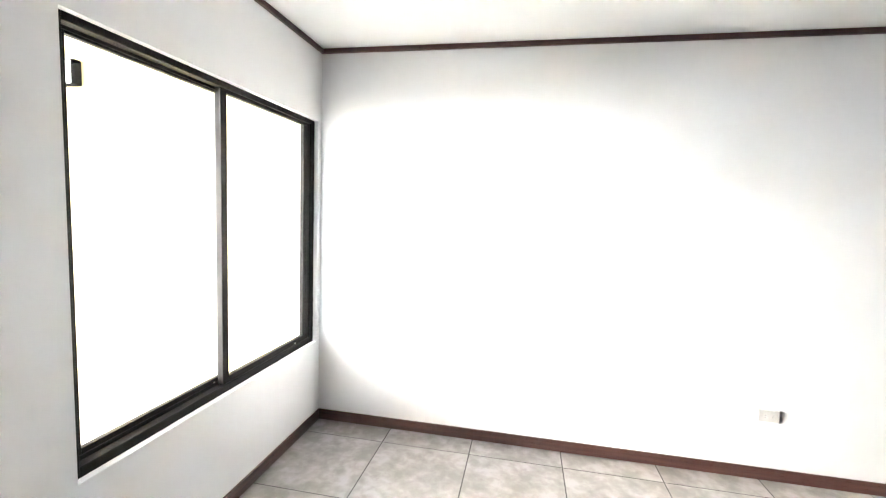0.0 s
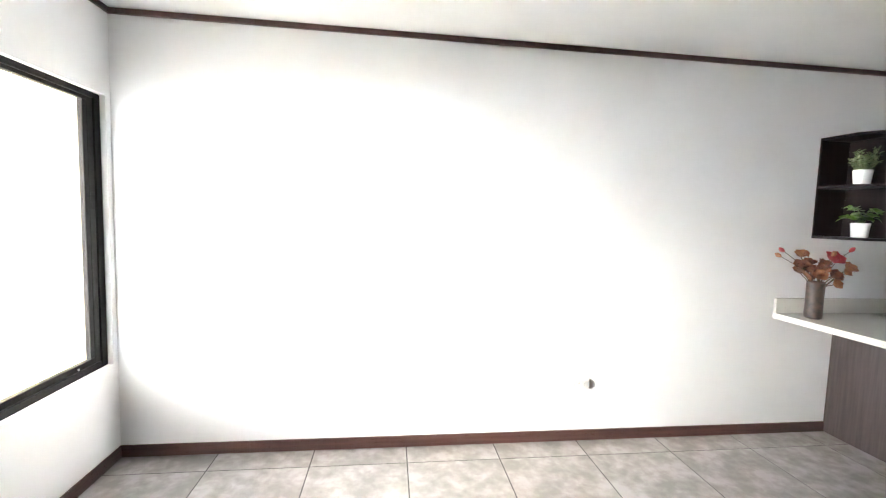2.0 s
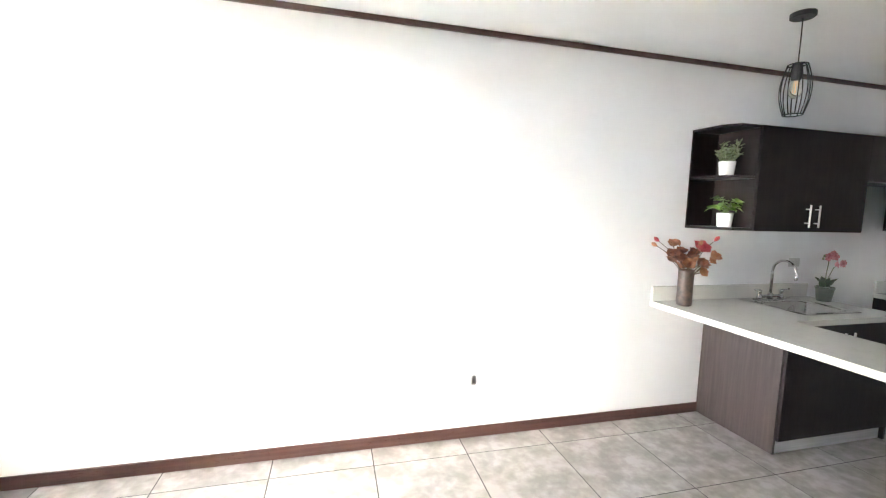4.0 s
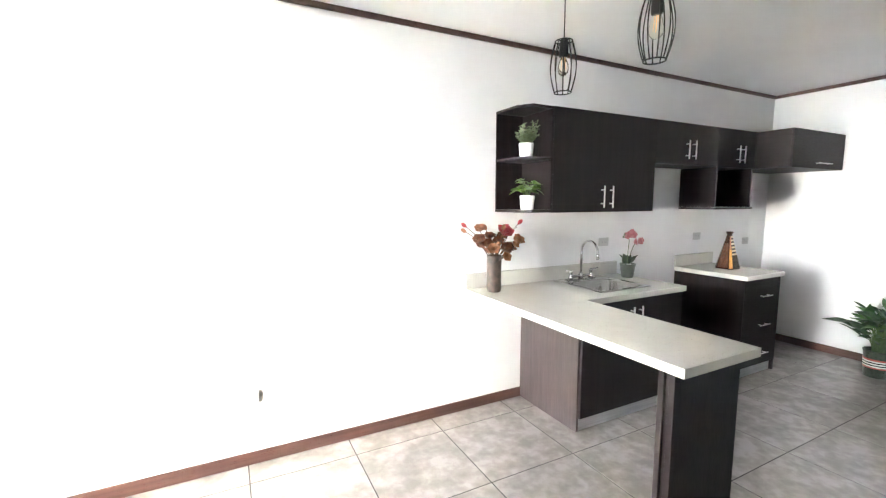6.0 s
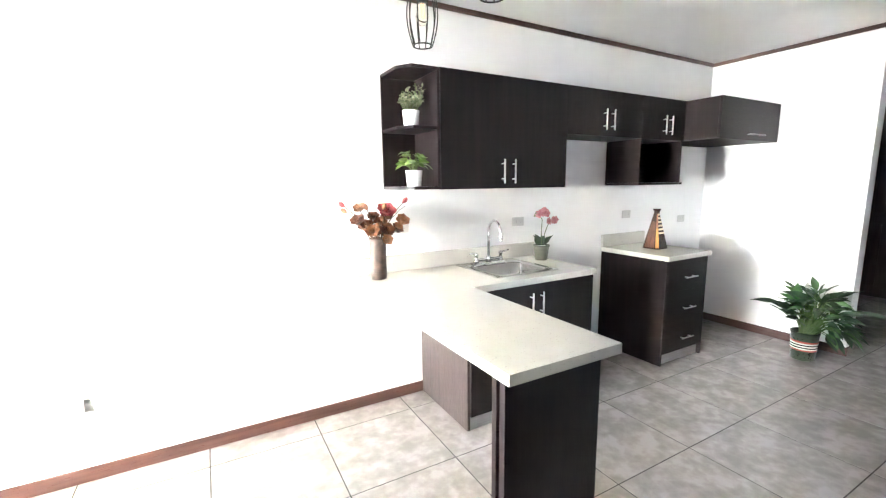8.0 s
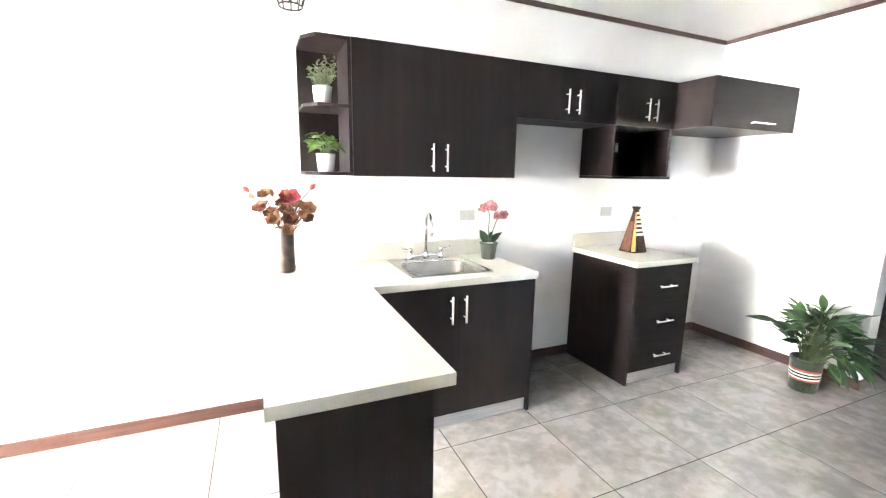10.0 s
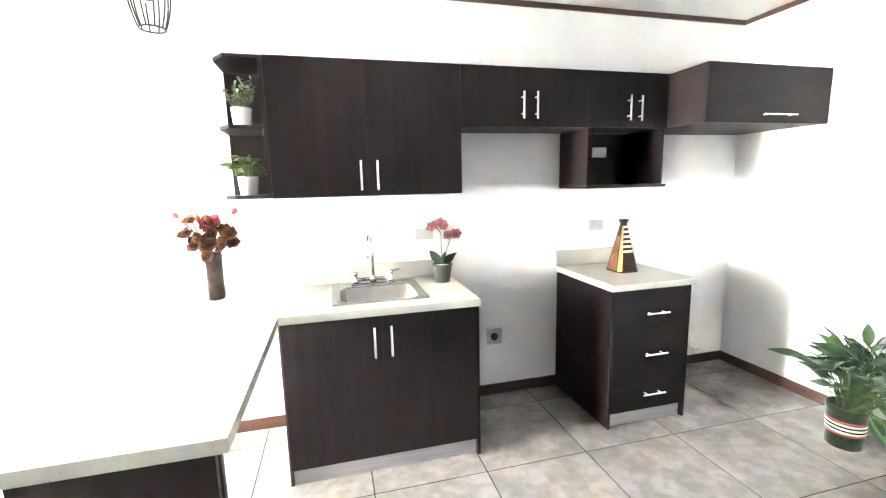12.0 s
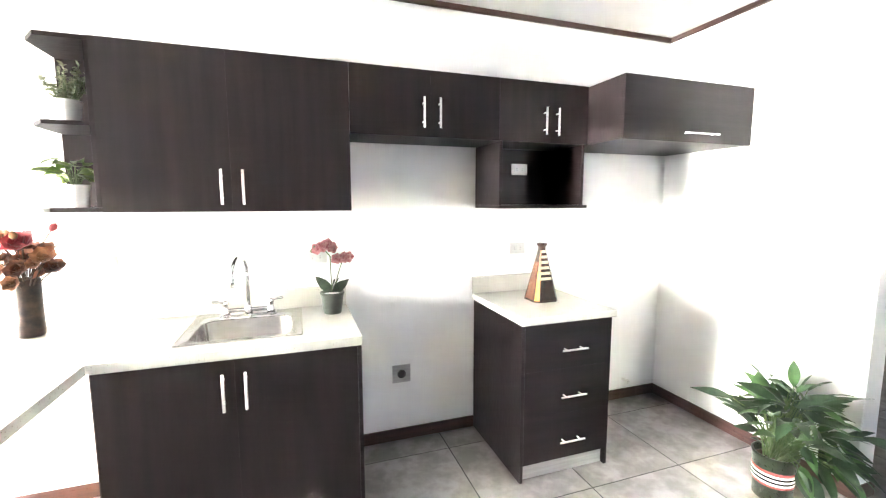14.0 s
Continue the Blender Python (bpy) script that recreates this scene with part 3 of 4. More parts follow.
c = thing("tap", 4.305, 3.03, TOP + 0.004, "chrome gooseneck tap with two lever handles behind the sink", "tap")
FY, FZ = 3.035, TOP + 0.0045
bm = bmesh.new()
tube(bm, [(4.185, FY, FZ + 0.028), (4.425, FY, FZ + 0.028)], 0.012, 14)
box(bm, 4.165, 4.445, FY - 0.026, FY + 0.026, FZ, FZ + 0.01)
part("bridge", bm, CHROME, c, smooth=False)
bm = lathe(bmesh.new(), [(0.019, FZ + 0.01), (0.021, FZ + 0.02), (0.016, FZ + 0.05), (0.012, FZ + 0.06)], 18, (4.305, FY))
neck = [(4.305, FY, FZ + 0.05), (4.305, FY, FZ + 0.22)]
neck += [(4.305 - 0.045 * (1 - math.cos(math.pi * k / 10)) / 2, FY - 0.105 + 0.105 * math.cos(math.pi * k / 10), FZ + 0.23 + 0.092 * math.sin(math.pi * k / 10)) for k in range(11)]
neck += [(4.26, FY - 0.21, FZ + 0.2)]
tube(bm, neck, [0.0105] * 2 + [0.0095] * 11 + [0.0095], 14)
part("spout", bm, CHROME, c, smooth=True)
part("nozzle", lathe(bmesh.new(), [(0.011, FZ + 0.188), (0.0125, FZ + 0.19), (0.0125, FZ + 0.222), (0.0105, FZ + 0.228)], 16, (4.26, FY - 0.21)), CHROME, c, smooth=True)
for x, s in ((4.195, -1), (4.415, 1)):
    bm = lathe(bmesh.new(), [(0.02, FZ + 0.01), (0.021, FZ + 0.02), (0.015, FZ + 0.035), (0.013, FZ + 0.055), (0.017, FZ + 0.062), (0.016, FZ + 0.076), (0.006, FZ + 0.084)], 18, (x, FY))
    hub = part("handle_base", bm, CHROME, c, smooth=True)
    bm = tube(bmesh.new(), [(x, FY, FZ + 0.07), (x + s * 0.03, FY - 0.008, FZ + 0.078), (x + s * 0.062, FY - 0.014, FZ + 0.084)], [0.006, 0.0055, 0.0085], 10)
    part("lever", bm, CHROME, hub, smooth=True)

# ---- outlets and wall fittings ----
def outlet(x, z, y=W, wide=True, label="white double outlet plate on the wall", deep=0.007):
    w, h = (0.0585, 0.036) if wide else (0.036, 0.0585)
    c = thing("outlet", x, y, z, label, "outlet", "wall outlets")
    part("plate", slab(x - w, x + w, y - deep, y - 0.0005, z - h, z + h, 0.002), PLASTIC, c)
    y -= deep - 0.007
    for s in (-1, 1):
        cx, cz = (x + s * 0.02, z) if wide else (x, z + s * 0.02)
        sock = part("socket", slab(cx - 0.0145, cx + 0.0145, y - 0.0095, y - 0.0072, cz - 0.0145, cz + 0.0145, 0.001), PLASTIC, c)
        for q in (-1, 1):
            part("slot", box(bmesh.new(), cx - 0.004, cx + 0.004, y - 0.0104, y - 0.0097, cz + q * 0.006 - 0.001, cz + q * 0.006 + 0.001), SLOT, sock, "dark slot")
    return c


outlet(1.812, 0.417, deep=0.015, label="white outlet on a raised surface box")
outlet(3.647, 1.221)
outlet(4.662, 1.21)
outlet(5.963, 1.21)
outlet(6.83, 1.126)
outlet(5.96, 1.733, W - 0.0145, True, "grey-white outlet plate at the niche's back")
c = thing("range_outlet", 5.153, W, 0.442, "square grey steel plate with round black socket", "outlet")
part("plate", slab(5.095, 5.212, W - 0.006, W - 0.0005, 0.384, 0.5, 0.002), KICK, c)
bm = lathe(bmesh.new(), [(0.027, 0.0), (0.027, 0.008), (0.022, 0.01), (0.02, 0.004)], 24)
bmesh.ops.rotate(bm, verts=bm.verts, cent=(0, 0, 0), matrix=Matrix.Rotation(radians(90), 3, "X"))
bmesh.ops.translate(bm, verts=bm.verts, vec=(5.153, W - 0.0062, 0.442))
part("socket", bm, BLACK, c, "round black socket", smooth=False)
c = thing("pipe_stub", 6.904, W, 0.155, "short capped metal water pipe out of the wall", "pipe")
part("pipe", tube(bmesh.new(), [(6.904, W - 0.0005, 0.155), (6.904, W - 0.045, 0.155)], 0.011, 14), NICKEL, c, smooth=False)
part("cap", tube(bmesh.new(), [(6.904, W - 0.04, 0.155), (6.904, W - 0.062, 0.155)], 0.016, 6), NICKEL, c)

# ---- pendant lamps ----
def pendant(x, y, z0):
    c = thing("pendant_lamp", x, y, z0, "black wire cage pendant lamp with amber filament bulb", "lamp", "pendant lamps over the peninsula")
    top = ZC - z0
    L = True
    part("canopy", lathe(bmesh.new(), [(0.055, top - 0.026), (0.06, top - 0.022), (0.06, top - 0.001)], 28), BLACK, c, smooth=False, local=L)
    part("cord", tube(bmesh.new(), [(0, 0, 0.27), (0.0015, 0, 0.27 + (top - 0.29) / 2), (0, 0, top - 0.025)], 0.0035, 8), BLACK, c, smooth=True, local=L)
    part("socket", lathe(bmesh.new(), [(0.012, 0.285), (0.02, 0.278), (0.024, 0.262), (0.025, 0.2), (0.022, 0.19)], 20), BLACK, c, smooth=True, local=L)
    H = 0.272

    def width(u):
        return 0.042 + 0.03 * math.sin(math.pi * (u * 0.92 + 0.06)) + 0.004 * (u - 0.5)
    for u in (0.0, 1.0):
        r = width(u)
        part("ring", tube(bmesh.new(), [(r * math.cos(2 * math.pi * k / 24), r * math.sin(2 * math.pi * k / 24), u * H) for k in range(24)], 0.0032, 6, True), BLACK, c, smooth=True, local=L)
    bar = mesh_of(tube(bmesh.new(), [(width(k / 10), 0, k / 10 * H) for k in range(11)], 0.003, 6), "wire", BLACK, True)
    for k in range(10):
        w = new("wire", bar)
        w.parent = c
        w.rotation_euler = (0, 0, 2 * math.pi * (k + 0.3) / 10)
    bm = bmesh.new()
    for a in (0, math.pi / 2):
        tube(bm, [(-width(1) * math.cos(a), -width(1) * math.sin(a), H), (0, 0, H + 0.002), (width(1) * math.cos(a), width(1) * math.sin(a), H)], 0.003, 6)
    part("cross_bar", bm, BLACK, c, smooth=True, local=L)
    b = part("bulb", lathe(bmesh.new(), [(0.013, 0.2), (0.015, 0.19), (0.024, 0.165), (0.029, 0.14), (0.03, 0.125), (0.026, 0.105), (0.014, 0.092), (0.003, 0.089)], 24), BULB, c, "clear amber glass bulb", smooth=True, local=L)
    b.visible_shadow = False
    fil = bmesh.new()
    for k in range(4):
        a = math.pi / 4 + k * math.pi / 2
        tube(fil, [(0.006 * math.cos(a), 0.006 * math.sin(a), 0.185), (0.011 * math.cos(a), 0.011 * math.sin(a), 0.12)], 0.0011, 5)
    part("filament", fil, FILAMENT, b, "glowing warm filament", local=L)
    return c


pendant(3.452, 2.37, 2.157)
pendant(3.432, 1.786, 2.158)


# ---- vase of dried flowers ----
rng = random.Random(5)


def towards(place, direction, twist=0.0):
    q = Vector(direction).normalized().to_track_quat("X", "Z")
    return Matrix.Translation(place) @ q.to_matrix().to_4x4() @ Matrix.Rotation(twist, 4, "X")


def blossom(bm, centre, axis, size, petals, openness, layers=2):
    """Cupped petals in rings round an axis."""
    q = Vector(axis).normalized().to_track_quat("Z", "Y").to_matrix().to_4x4()
    for lay in range(layers):
        for k in range(petals):
            a = 2 * math.pi * (k + 0.5 * lay) / petals + rng.uniform(-0.15, 0.15)
            lift = openness * (1 - 0.35 * lay) + rng.uniform(-0.12, 0.12)
            m = Matrix.Translation(centre) @ q @ Matrix.Rotation(a, 4, "Z") @ Matrix.Rotation(-(math.pi / 2 - lift), 4, "Y")
            leaf(bm, m, size * (1 - 0.25 * lay), size * 0.95, arch=-0.35, fold=0.5, tip=1.25, rows=5)
    return bm


VX, VY = 3.415, 2.97
c = thing("flower_vase", VX, VY, TOP, "tall mottled brown vase of dried brown and red flowers", "vase")
bm = lathe(bmesh.new(), [(0.044, TOP + 0.0008), (0.051, TOP + 0.008), (0.053, TOP + 0.03), (0.051, TOP + 0.09), (0.051, TOP + 0.17), (0.052, TOP + 0.25), (0.05, TOP + 0.262), (0.045, TOP + 0.26), (0.043, TOP + 0.2)], 32, (VX, VY))
part("vase", bm, VASE, c, smooth=True)
heads = [  # sideways, forward, height above the worktop, size, kind
    (-0.10, 0.0, 0.43, 0.05, "tan"), (-0.105, 0.03, 0.355, 0.058, "dry"), (0.06, 0.04, 0.41, 0.07, "red"), (0.15, 0.02, 0.355, 0.056, "tan"),
    (-0.015, 0.07, 0.3, 0.053, "tan"), (0.065, 0.06, 0.305, 0.054, "dry"), (0.065, 0.085, 0.255, 0.045, "tan"), (-0.03, -0.06, 0.37, 0.052, "dry"),
    (0.05, -0.06, 0.37, 0.05, "dry"), (0.11, -0.04, 0.3, 0.05, "dry"), (-0.08, -0.05, 0.31, 0.054, "dry"), (-0.05, 0.03, 0.33, 0.05, "dry"),
    (0.02, 0.0, 0.34, 0.055, "dry"), (0.13, 0.05, 0.33, 0.036, "tan"),
]


def spot(side, fore, h):
    return Vector((VX + 0.88 * side - 0.477 * fore, VY - 0.477 * side - 0.88 * fore, TOP + h))


for side, fore, h, size, kind in heads:
    p = spot(side, fore, h)
    root = spot(side * 0.15, fore * 0.15, 0.2)
    axis = (p - root).normalized() * 0.8 + Vector((-0.25, -0.75, 0.25))
    st = part("stem", tube(bmesh.new(), [root, root.lerp(p, 0.55) + Vector((0, 0, 0.01)), p], 0.0028, 6), TWIG, c, smooth=True)
    mat = {"dry": DRY, "tan": DRY2, "red": RED}[kind]
    words = {"dry": "dried brown blossom", "tan": "dried tan blossom", "red": "dried red blossom"}[kind]
    bm = blossom(bmesh.new(), p, axis, size, 6, 1.2)
    fl = part("flower", blossom(bm, p, axis, size * 0.6, 5, 0.45, 1), mat, st, words, smooth=True)
for side, fore, h, mat in ((-0.2, 0.0, 0.46, RED), (0.165, 0.0, 0.48, RED), (-0.2, -0.05, 0.42, DRY2), (0.05, 0.06, 0.445, DRY2), (0.015, 0.1, 0.345, DRY2), (-0.06, 0.0, 0.44, DRY2)):
    p = spot(side, fore, h)
    root = spot(0, 0, 0.22)
    mid = root.lerp(p, 0.6) + Vector((0, 0, 0.03))
    st = part("stem", tube(bmesh.new(), [root, root.lerp(mid, 0.5), mid, p], 0.0022, 6), TWIG, c, smooth=True)
    d = (p - mid).normalized()
    part("bud", tube(bmesh.new(), [p - d * 0.006, p + d * 0.006, p + d * 0.02, p + d * 0.032, p + d * 0.04], [0.003, 0.012, 0.015, 0.01, 0.002], 10), mat, st, "closed dried bud", smooth=True)
for k in range(9):
    a = rng.uniform(0, 2 * math.pi)
    root = Vector((VX, VY, TOP + 0.23))
    d = Vector((math.cos(a) * 0.6, math.sin(a) * 0.6, rng.uniform(0.5, 1.1)))
    part("leaf", leaf(bmesh.new(), towards(root + d * 0.06, d, rng.uniform(-1, 1)), rng.uniform(0.09, 0.15), 0.03, 0.15, 0.3), DRY, c, "thin dried leaf", smooth=True)
part("twig", tube(bmesh.new(), [(VX, VY, TOP + 0.22), (VX + 0.09, VY, TOP + 0.37), (VX + 0.15, VY - 0.01, TOP + 0.43), (VX + 0.19, VY - 0.01, TOP + 0.455)], [0.0022, 0.002, 0.0015, 0.001], 6), TWIG, c, smooth=True)

# ---- small pots on the corner shelf ----
def white_pot(x, y, z, label):
    c = thing("potted_plant", x, y, z, label, "plant", "small plants on the shelf")
    part("pot", lathe(bmesh.new(), [(0.041, 0.0008), (0.044, 0.004), (0.053, 0.096), (0.053, 0.1), (0.049, 0.1), (0.047, 0.082)], 28), CERAMIC, c, "white glazed round pot", smooth=True, local=True)
    part("soil", lathe(bmesh.new(), [(0.03, 0.07), (0.0465, 0.082), (0.02, 0.088)], 20), SOIL, c, smooth=True, local=True)
    return c


c = white_pot(3.645, 2.93, 1.86, "small pale green herb in a white pot on the shelf")
for k in range(24):
    a, r = rng.uniform(0, 2 * math.pi), rng.uniform(0.01, 0.062)
    tipp = Vector((r * 1.35 * math.cos(a), r * 1.35 * math.sin(a), 0.1 + rng.uniform(0.05, 0.15)))
    st = part("sprig", tube(bmesh.new(), [(0.3 * r * math.cos(a), 0.3 * r * math.sin(a), 0.082), (r * math.cos(a), r * math.sin(a), 0.13), tipp], 0.0014, 5), STEM, c, local=True)
    bm = bmesh.new()
    for i in range(26):
        u = rng.uniform(0.15, 1.0)
        base = Vector((0.3 * r * math.cos(a), 0.3 * r * math.sin(a), 0.082)).lerp(tipp, u)
        d = Vector((rng.uniform(-1, 1), rng.uniform(-1, 1), rng.uniform(-0.2, 0.9)))
        leaf(bm, towards(base, d, rng.uniform(-1, 1)), rng.uniform(0.016, 0.028), 0.013, 0.2, 0.2, 0.7, 3)
    part("leaves", bm, HERB, st, local=True)
c = white_pot(3.65, 2.915, 1.5, "small leafy bright green plant in a white pot on the shelf")
shapes = [mesh_of(leaf(bmesh.new(), Matrix.Identity(4), ln, wd, ar, 0.2, 0.62, 7), "leaf", POTHOS, True) for ln, wd, ar in ((0.068, 0.056, 0.3), (0.06, 0.05, 0.15), (0.078, 0.058, 0.45))]
for k in range(26):
    a = 2 * math.pi * k * 0.382 + rng.uniform(-0.2, 0.2)
    r, h = rng.uniform(0.01, 0.07), rng.uniform(0.03, 0.13)
    tipp = Vector((r * math.cos(a), r * math.sin(a), 0.085 + h))
    st = part("stalk", tube(bmesh.new(), [(0.2 * r * math.cos(a), 0.2 * r * math.sin(a), 0.08), tipp * 0.6 + Vector((0, 0, 0.045)), tipp], 0.0017, 5), STEM, c, local=True)
    lf = new("leaf", shapes[k % 3])
    lf.parent = st
    lf.matrix_basis = towards(tipp, (math.cos(a), math.sin(a), rng.uniform(-0.35, 0.55)), rng.uniform(-0.6, 0.6))

# ---- orchid ----
OX, OY = 4.73, 2.935
c = thing("orchid", OX, OY, TOP, "pink orchid in a sage green pot beside the sink", "plant")
part("pot", lathe(bmesh.new(), [(0.044, TOP + 0.0008), (0.047, TOP + 0.004), (0.06, TOP + 0.103), (0.064, TOP + 0.105), (0.065, TOP + 0.117), (0.059, TOP + 0.117), (0.056, TOP + 0.1)], 28, (OX, OY)), SAGE, c, "sage green pot", smooth=True)
part("moss", lathe(bmesh.new(), [(0.04, TOP + 0.09), (0.056, TOP + 0.101), (0.03, TOP + 0.112), (0.008, TOP + 0.114)], 20, (OX, OY)), CERAMIC, c, "pale moss", smooth=True)
for d, ln, wd, tw in (((-0.72, -0.1, 0.9), 0.135, 0.056, 1.2), ((0.75, -0.2, 0.72), 0.125, 0.054, -1.2), ((0.12, -0.15, 0.9), 0.09, 0.045, 1.0), ((-0.3, 0.5, 0.8), 0.11, 0.045, 0.6), ((0.35, 0.4, 0.8), 0.1, 0.04, -0.6)):
    part("leaf", leaf(bmesh.new(), towards((OX, OY, TOP + 0.105), d, tw), ln, wd, 0.06, 0.25, 0.8, 9), ORLEAF, c, smooth=True)
for pts, blooms in ((((0, 0, 0.1), (-0.004, 0, 0.22), (-0.006, -0.01, 0.31), (-0.05, -0.02, 0.37)), ((-0.07, -0.03, 0.355), (-0.04, -0.035, 0.368), (-0.015, -0.03, 0.378), (0.008, -0.03, 0.36))),
                    (((0.01, 0, 0.1), (0.03, 0, 0.2), (0.05, -0.01, 0.265), (0.06, -0.03, 0.3)), ((0.018, -0.035, 0.3), (0.055, -0.045, 0.305), (0.082, -0.04, 0.308)))):
    st = part("stem", tube(bmesh.new(), [Vector((OX, OY, TOP)) + Vector(p) for p in pts], 0.0028, 6), STEM, c, smooth=True)
    for b in blooms:
        part("flower", blossom(bmesh.new(), Vector((OX, OY, TOP)) + Vector(b), (rng.uniform(-0.5, 0.3), -1, 0.15), 0.034, 5, 1.35, 2), ORCHID, st, "pink orchid bloom", smooth=True)
for dx, dz in ((-0.1, 0.335), (-0.088, 0.355)):
    part("bud", lathe(bmesh.new(), [(0.002, TOP + dz), (0.008, TOP + dz + 0.006), (0.007, TOP + dz + 0.016), (0.001, TOP + dz + 0.022)], 10, (OX + dx, OY - 0.03)), HERB, c, "green closed bud", smooth=True)

# ---- wooden cone vase ----
CX, CY = 5.955, 2.82
c = thing("wooden_vase", CX, CY, TOP, "tapering four-sided inlaid vase in dark and honey wood", "vase")
def cone_r(z):
    return 0.098 - (0.098 - 0.021) * min(z / 0.315, 1.0)


def facet(a):
    """How far a square with cut corners reaches at the angle a, against a circle."""
    x, y = abs(math.cos(a)), abs(math.sin(a))
    return 0.85 / max(x, y, (x + y) / 1.7)


profile = [(0.09, 0.0008), (0.096, 0.004), (0.098 - 0.003, 0.012), (cone_r(0.1), 0.1), (cone_r(0.2), 0.2), (0.022, 0.312), (0.021, 0.325), (0.032, 0.343), (0.033, 0.35), (0.024, 0.35), (0.016, 0.33)]
bm = lathe(bmesh.new(), [(r, TOP + z) for r, z in profile], 72, (CX, CY))
for v in bm.verts:
    if v.co.z < TOP + 0.32:
        f = facet(math.atan2(v.co.y - CY, v.co.x - CX))
        v.co.x, v.co.y = CX + (v.co.x - CX) * f, CY + (v.co.y - CY) * f
part("body", bm, DARKWOOD, c, smooth=False)


def inlay(a0, a1, z0, z1, proud, steps=6):
    """A strip laid on the cone between two angles (degrees) and two heights."""
    bm = bmesh.new()
    rows = []
    angles = [radians(a0 + (a1 - a0) * i / steps) for i in range(steps + 1)]
    for k in range(5):
        z = z0 + (z1 - z0) * k / 4
        rows.append([[bm.verts.new((CX + (cone_r(z) * facet(a) + d) * math.cos(a), CY + (cone_r(z) * facet(a) + d) * math.sin(a), TOP + z)) for a in angles] for d in (-0.003, proud)])
    for (i0, o0), (i1, o1) in zip(rows, rows[1:]):
        for i in range(steps):
            bm.faces.new((o0[i], o0[i + 1], o1[i + 1], o1[i]))
        bm.faces.new((i0[0], o0[0], o1[0], i1[0]))
        bm.faces.new((o0[-1], i0[-1], i1[-1], o1[-1]))
    for i in range(steps):
        bm.faces.new((rows[0][0][i], rows[0][0][i + 1], rows[0][1][i + 1], rows[0][1][i]))
        bm.faces.new((rows[-1][1][i], rows[-1][1][i + 1], rows[-1][0][i + 1], rows[-1][0][i]))
    return bm


part("honey_strip", inlay(216, 234, 0.013, 0.185, 0.0012), GOLDWOOD, c, "honey wood strip")
part("brown_strip", inlay(151, 210, 0.016, 0.24, 0.001), REDWOOD, c, "brown wood strip")
part("pink_strip", inlay(216, 234, 0.187, 0.308, 0.0012), PINKWOOD, c, "rose-brown wood strip")
for k in range(6):
    z = 0.133 + 0.032 * k
    part("pale_bar", inlay(236, 303, z, z + 0.016, 0.0012), PALEWOOD, c, "pale wood bar")

# ---- peace lily in a striped pot ----
PX, PY = 6.845, 1.995
c = thing("peace_lily", PX, PY, 0, "large green peace lily in a striped pot on the floor", "plant")
pot = part("pot", lathe(bmesh.new(), [(0.078, 0.0015), (0.084, 0.008), (0.096, 0.225), (0.1, 0.232), (0.1, 0.244), (0.091, 0.244), (0.087, 0.2)], 40, (PX, PY)), POTGREEN, c, "dark green glazed pot", smooth=True)


def band(z0, z1, mat, name):
    r0, r1 = 0.084 + 0.012 * (z0 - 0.008) / 0.217, 0.084 + 0.012 * (z1 - 0.008) / 0.217
    part("band", lathe(bmesh.new(), [(r0 - 0.002, z0), (r0 + 0.0012, z0 + 0.0005), (r1 + 0.0012, z1 - 0.0005), (r1 - 0.002, z1)], 40, (PX, PY)), mat, pot, name, smooth=True)


for z0, z1, mat, name in ((0.088, 0.1, POTRED, "red band"), (0.1005, 0.113, POTWHITE, "white band"), (0.1135, 0.122, SOOT, "black band"), (0.1225, 0.135, POTWHITE, "white band"),
                          (0.1355, 0.144, SOOT, "black band"), (0.1445, 0.157, POTWHITE, "white band"), (0.1575, 0.173, POTRED, "red band")):
    band(z0, z1, mat, name)
part("soil", lathe(bmesh.new(), [(0.079, 0.18), (0.0875, 0.205), (0.06, 0.22), (0.01, 0.225)], 30, (PX, PY)), SOIL, c, smooth=True)
blades = []
for mat in (LILY, LILY2):
    for ln, wd, ar in ((0.165, 0.052, 0.3), (0.14, 0.048, 0.5), (0.195, 0.058, 0.22), (0.115, 0.04, 0.15)):
        blades.append(mesh_of(leaf(bmesh.new(), Matrix.Identity(4), ln, wd, ar, 0.3, 0.8, 10), "leaf", mat, True))
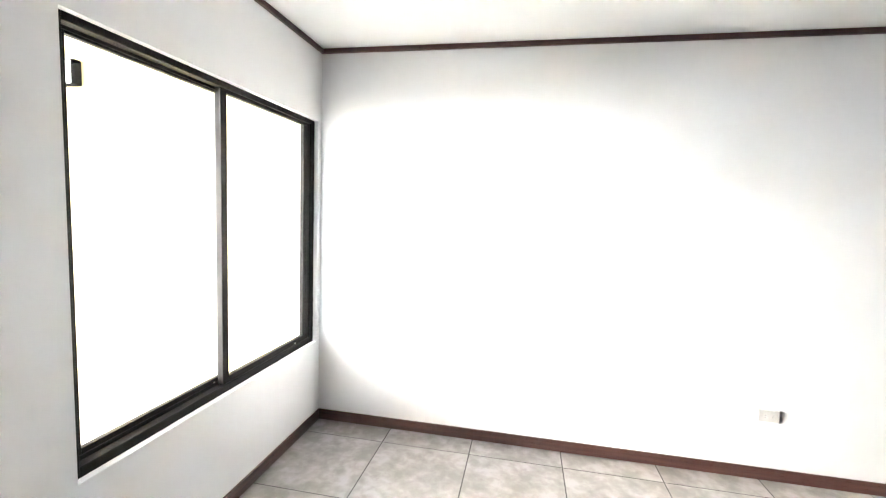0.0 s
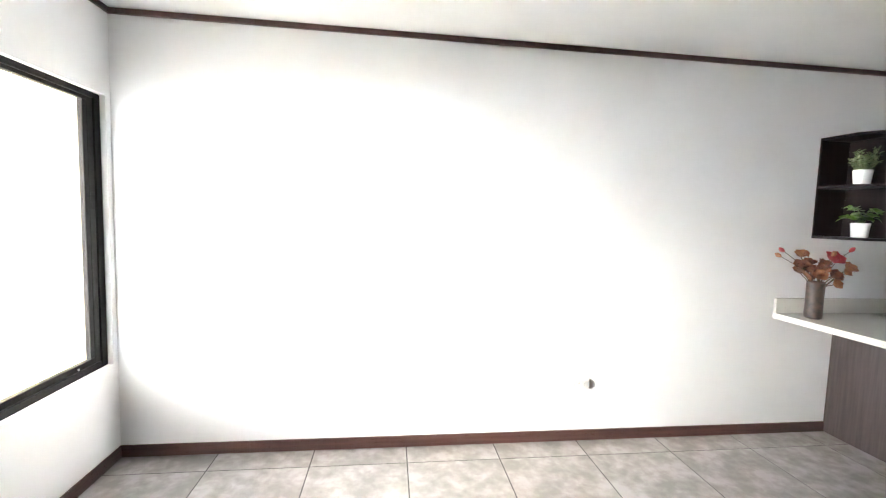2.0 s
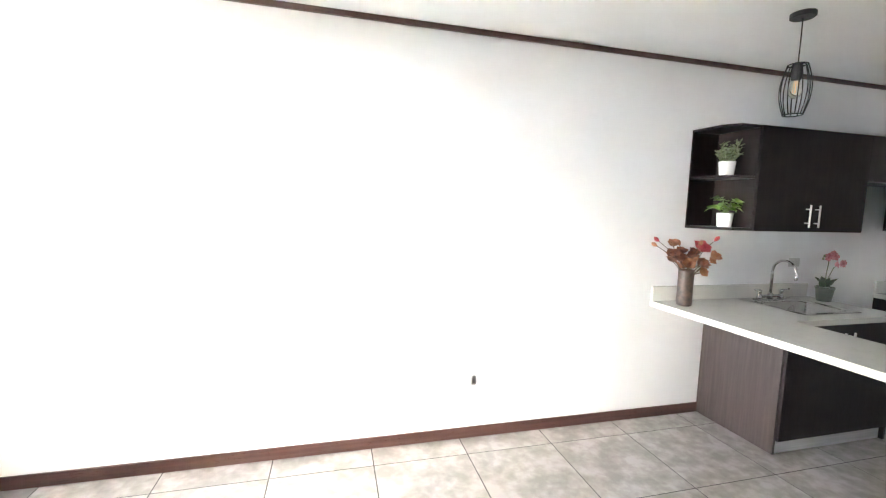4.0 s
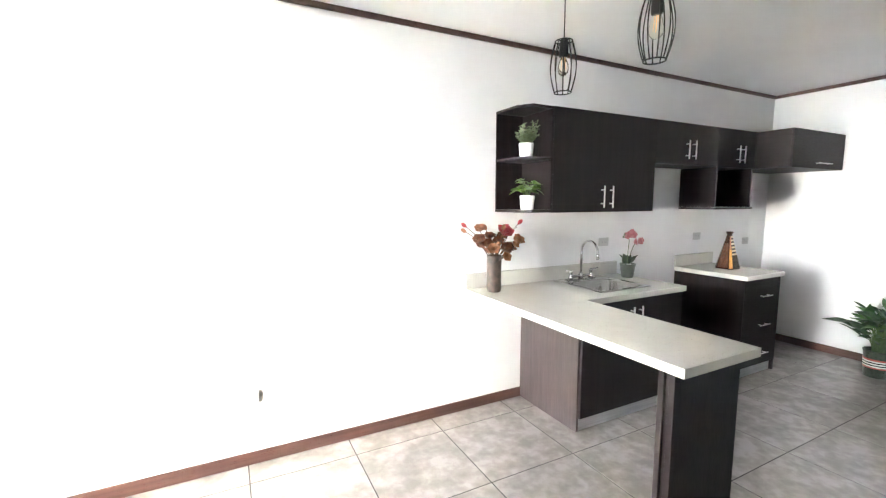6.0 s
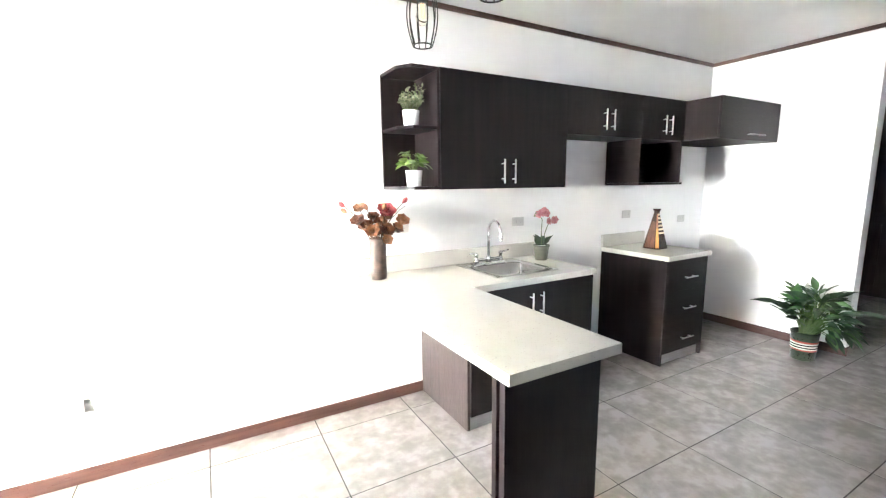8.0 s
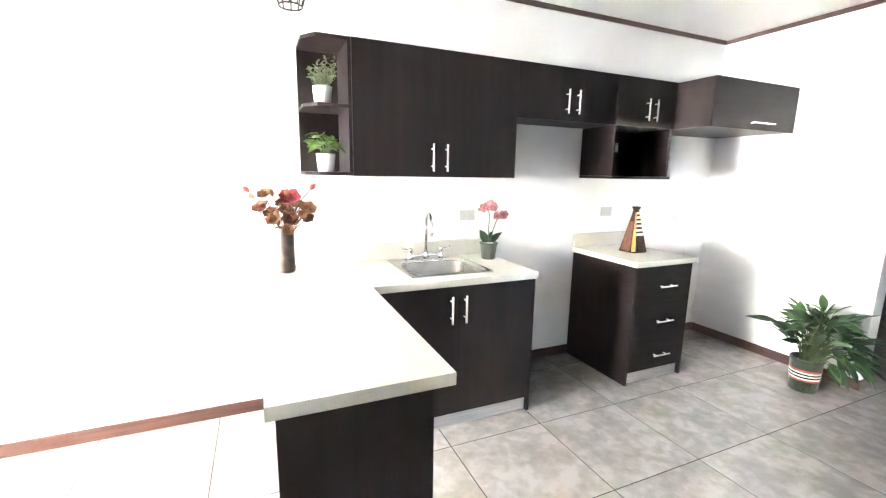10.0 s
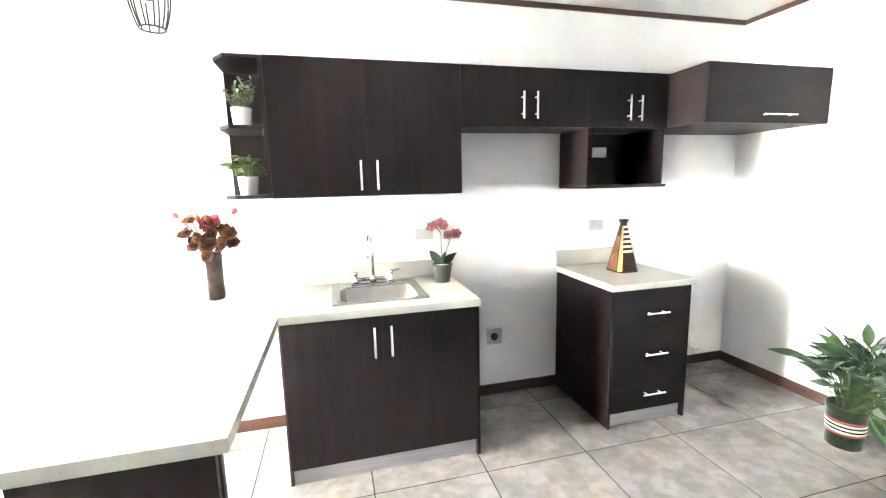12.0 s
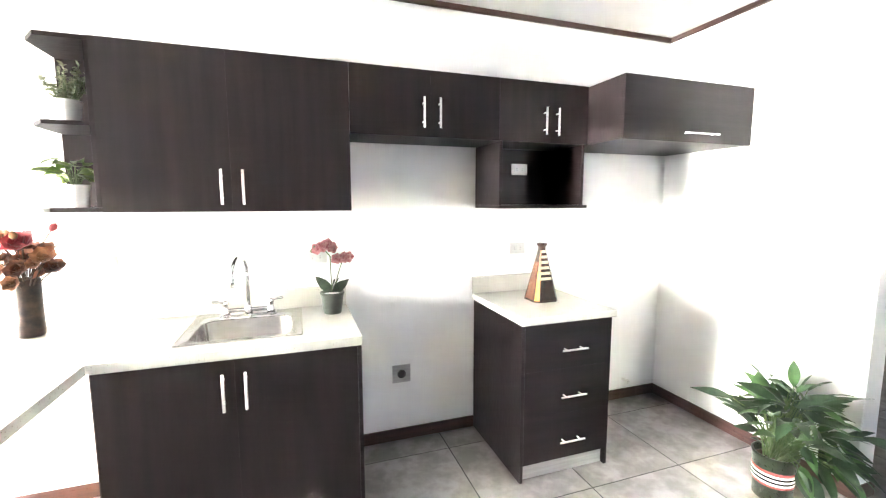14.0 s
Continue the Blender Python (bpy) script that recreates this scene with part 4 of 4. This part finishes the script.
for k in range(122):
    a = 2 * math.pi * k * 0.3819 + rng.uniform(-0.25, 0.25)
    lean = (k + 0.5) / 122
    low = k > 100   # the outermost hang over the rim, on the side away from the corner
    if low:
        a = radians(-70) + rng.uniform(-1.25, 1.05)
    reach = 0.02 + 0.185 * lean + rng.uniform(-0.025, 0.025)
    rise = 0.3 - 0.16 * lean + rng.uniform(-0.12, 0.06) - (0.08 if low else 0.0)
    root = Vector((PX + 0.055 * rng.random() * math.cos(a), PY + 0.055 * rng.random() * math.sin(a), 0.212))
    tipp = Vector((PX + 0.03 + reach * math.cos(a), PY - 0.045 + reach * math.sin(a), 0.25 + max(rise, 0.03)))
    tipp.x = min(tipp.x, XR - 0.1 - 0.05 * rng.random())
    mid = root.lerp(tipp, 0.5) + Vector((0, 0, 0.05))
    st = part("stalk", tube(bmesh.new(), [root, mid, tipp], [0.004, 0.003, 0.0022], 6), STEM, c, smooth=True)
    lf = new("leaf", blades[4 + (k * 5) % 4 if k % 4 == 0 else (k * 3) % 4])
    lf.parent = st
    out = Vector((math.cos(a), math.sin(a), rng.uniform(-0.6, 0.1) if low else rng.uniform(-0.2, 1.2) * (1.25 - 0.6 * lean)))
    if tipp.x + 0.26 * out.normalized().x > XR - 0.03:
        out.x = -0.15 * rng.random()
    lf.matrix_basis = towards(tipp - Vector((PX, PY, 0)), out, rng.uniform(-1.0, 1.0))
for dest, d, ln, wd, tw in (((-0.1, 0.165, 0.47), (-0.5, 0.85, 0.12), 0.21, 0.05, -0.6), ((-0.04, 0.06, 0.5), (-0.15, 0.1, 1), 0.17, 0.075, 1.2), ((0.06, -0.12, 0.52), (0.5, -0.6, 0.6), 0.23, 0.085, -0.7), ((0.08, -0.3, 0.47), (0.3, -0.95, -0.05), 0.27, 0.07, 0.3), ((-0.06, 0.09, 0.47), (-0.4, 0.6, 0.45), 0.12, 0.035, 0.5)):
    tipp = Vector((PX, PY, 0)) + Vector(dest)
    root = Vector((PX, PY, 0.215))
    st = part("stalk", tube(bmesh.new(), [root, root.lerp(tipp, 0.5) + Vector((0, 0, 0.08)), tipp], [0.004, 0.003, 0.0025], 6), STEM, c, smooth=True)
    part("leaf", leaf(bmesh.new(), towards(tipp, d, tw), ln, wd, 0.18, 0.25, 0.78, 10), LILY2 if ln < 0.2 else LILY, st, smooth=True)
st = part("flower_stalk", tube(bmesh.new(), [(PX, PY, 0.215), (PX - 0.03, PY, 0.45), (PX - 0.01, PY + 0.02, 0.6)], 0.003, 6), STEM, c, smooth=True)
part("flower", leaf(bmesh.new(), towards((PX - 0.01, PY + 0.02, 0.597), (0.1, 0.1, 1)), 0.07, 0.035, -0.1, 0.6, 0.8, 6), POTWHITE, st, "cream white flower", smooth=True)

# ---- outdoor wall lamp ----
LX, LY, LZ = -3.57, 3.319, 2.54
c = thing("outdoor_lamp", LX, LY, LZ, "dark outdoor wall lamp with two square panes given a glow", "lamp")
part("housing", slab(LX - 0.1, LX + 0.1, LY - 0.07, LY, LZ, LZ + 0.212, 0.01), SOOT, c)
# emission put into the panes so they read as bright as in daylight
for z in (0.012, 0.11):
    part("lens", slab(LX - 0.03, LX + 0.075, LY - 0.085, LY - 0.0705, LZ + z, LZ + z + 0.09, 0.006), LAMPGLASS, c, "white pane with added glow")

# ---- floor tiles ----
floor = single("floor", slab(XL, XH, YF, W, -0.1, -0.0012, 0), GROUT, "grey mottled ceramic tile floor with dark joints", "floor", "structure")
GX, GY, PITCH, GAP = -0.008, 2.951, 0.6015, 0.0034
sizes = {}


def tile_mesh(w, h):
    key = (round(w, 3), round(h, 3))
    if key not in sizes:
        bm = box(bmesh.new(), -w / 2, w / 2, -h / 2, h / 2, -0.0011, 0.0)
        sizes[key] = mesh_of(bm, "floor_tile", TILE)
    return sizes[key]


rest = bmesh.new()
for i in range(-3, 18):
    for j in range(-17, 2):
        x0, x1 = max(GX + i * PITCH, XL) + GAP, min(GX + (i + 1) * PITCH, XH) - GAP
        y0, y1 = max(GY + (j - 1) * PITCH, YF) + GAP, min(GY + j * PITCH, W) - GAP
        if x1 - x0 < 0.02 or y1 - y0 < 0.02:
            continue
        if j < -10:
            box(rest, x0, x1, y0, y1, -0.0011, 0.0)
            continue
        t = new("floor_tile", tile_mesh(x1 - x0, y1 - y0))
        t.location = ((x0 + x1) / 2, (y0 + y1) / 2, 0)
        t.parent = floor
tagged(part("floor_tiles", rest, TILE, floor), kind="stuff")
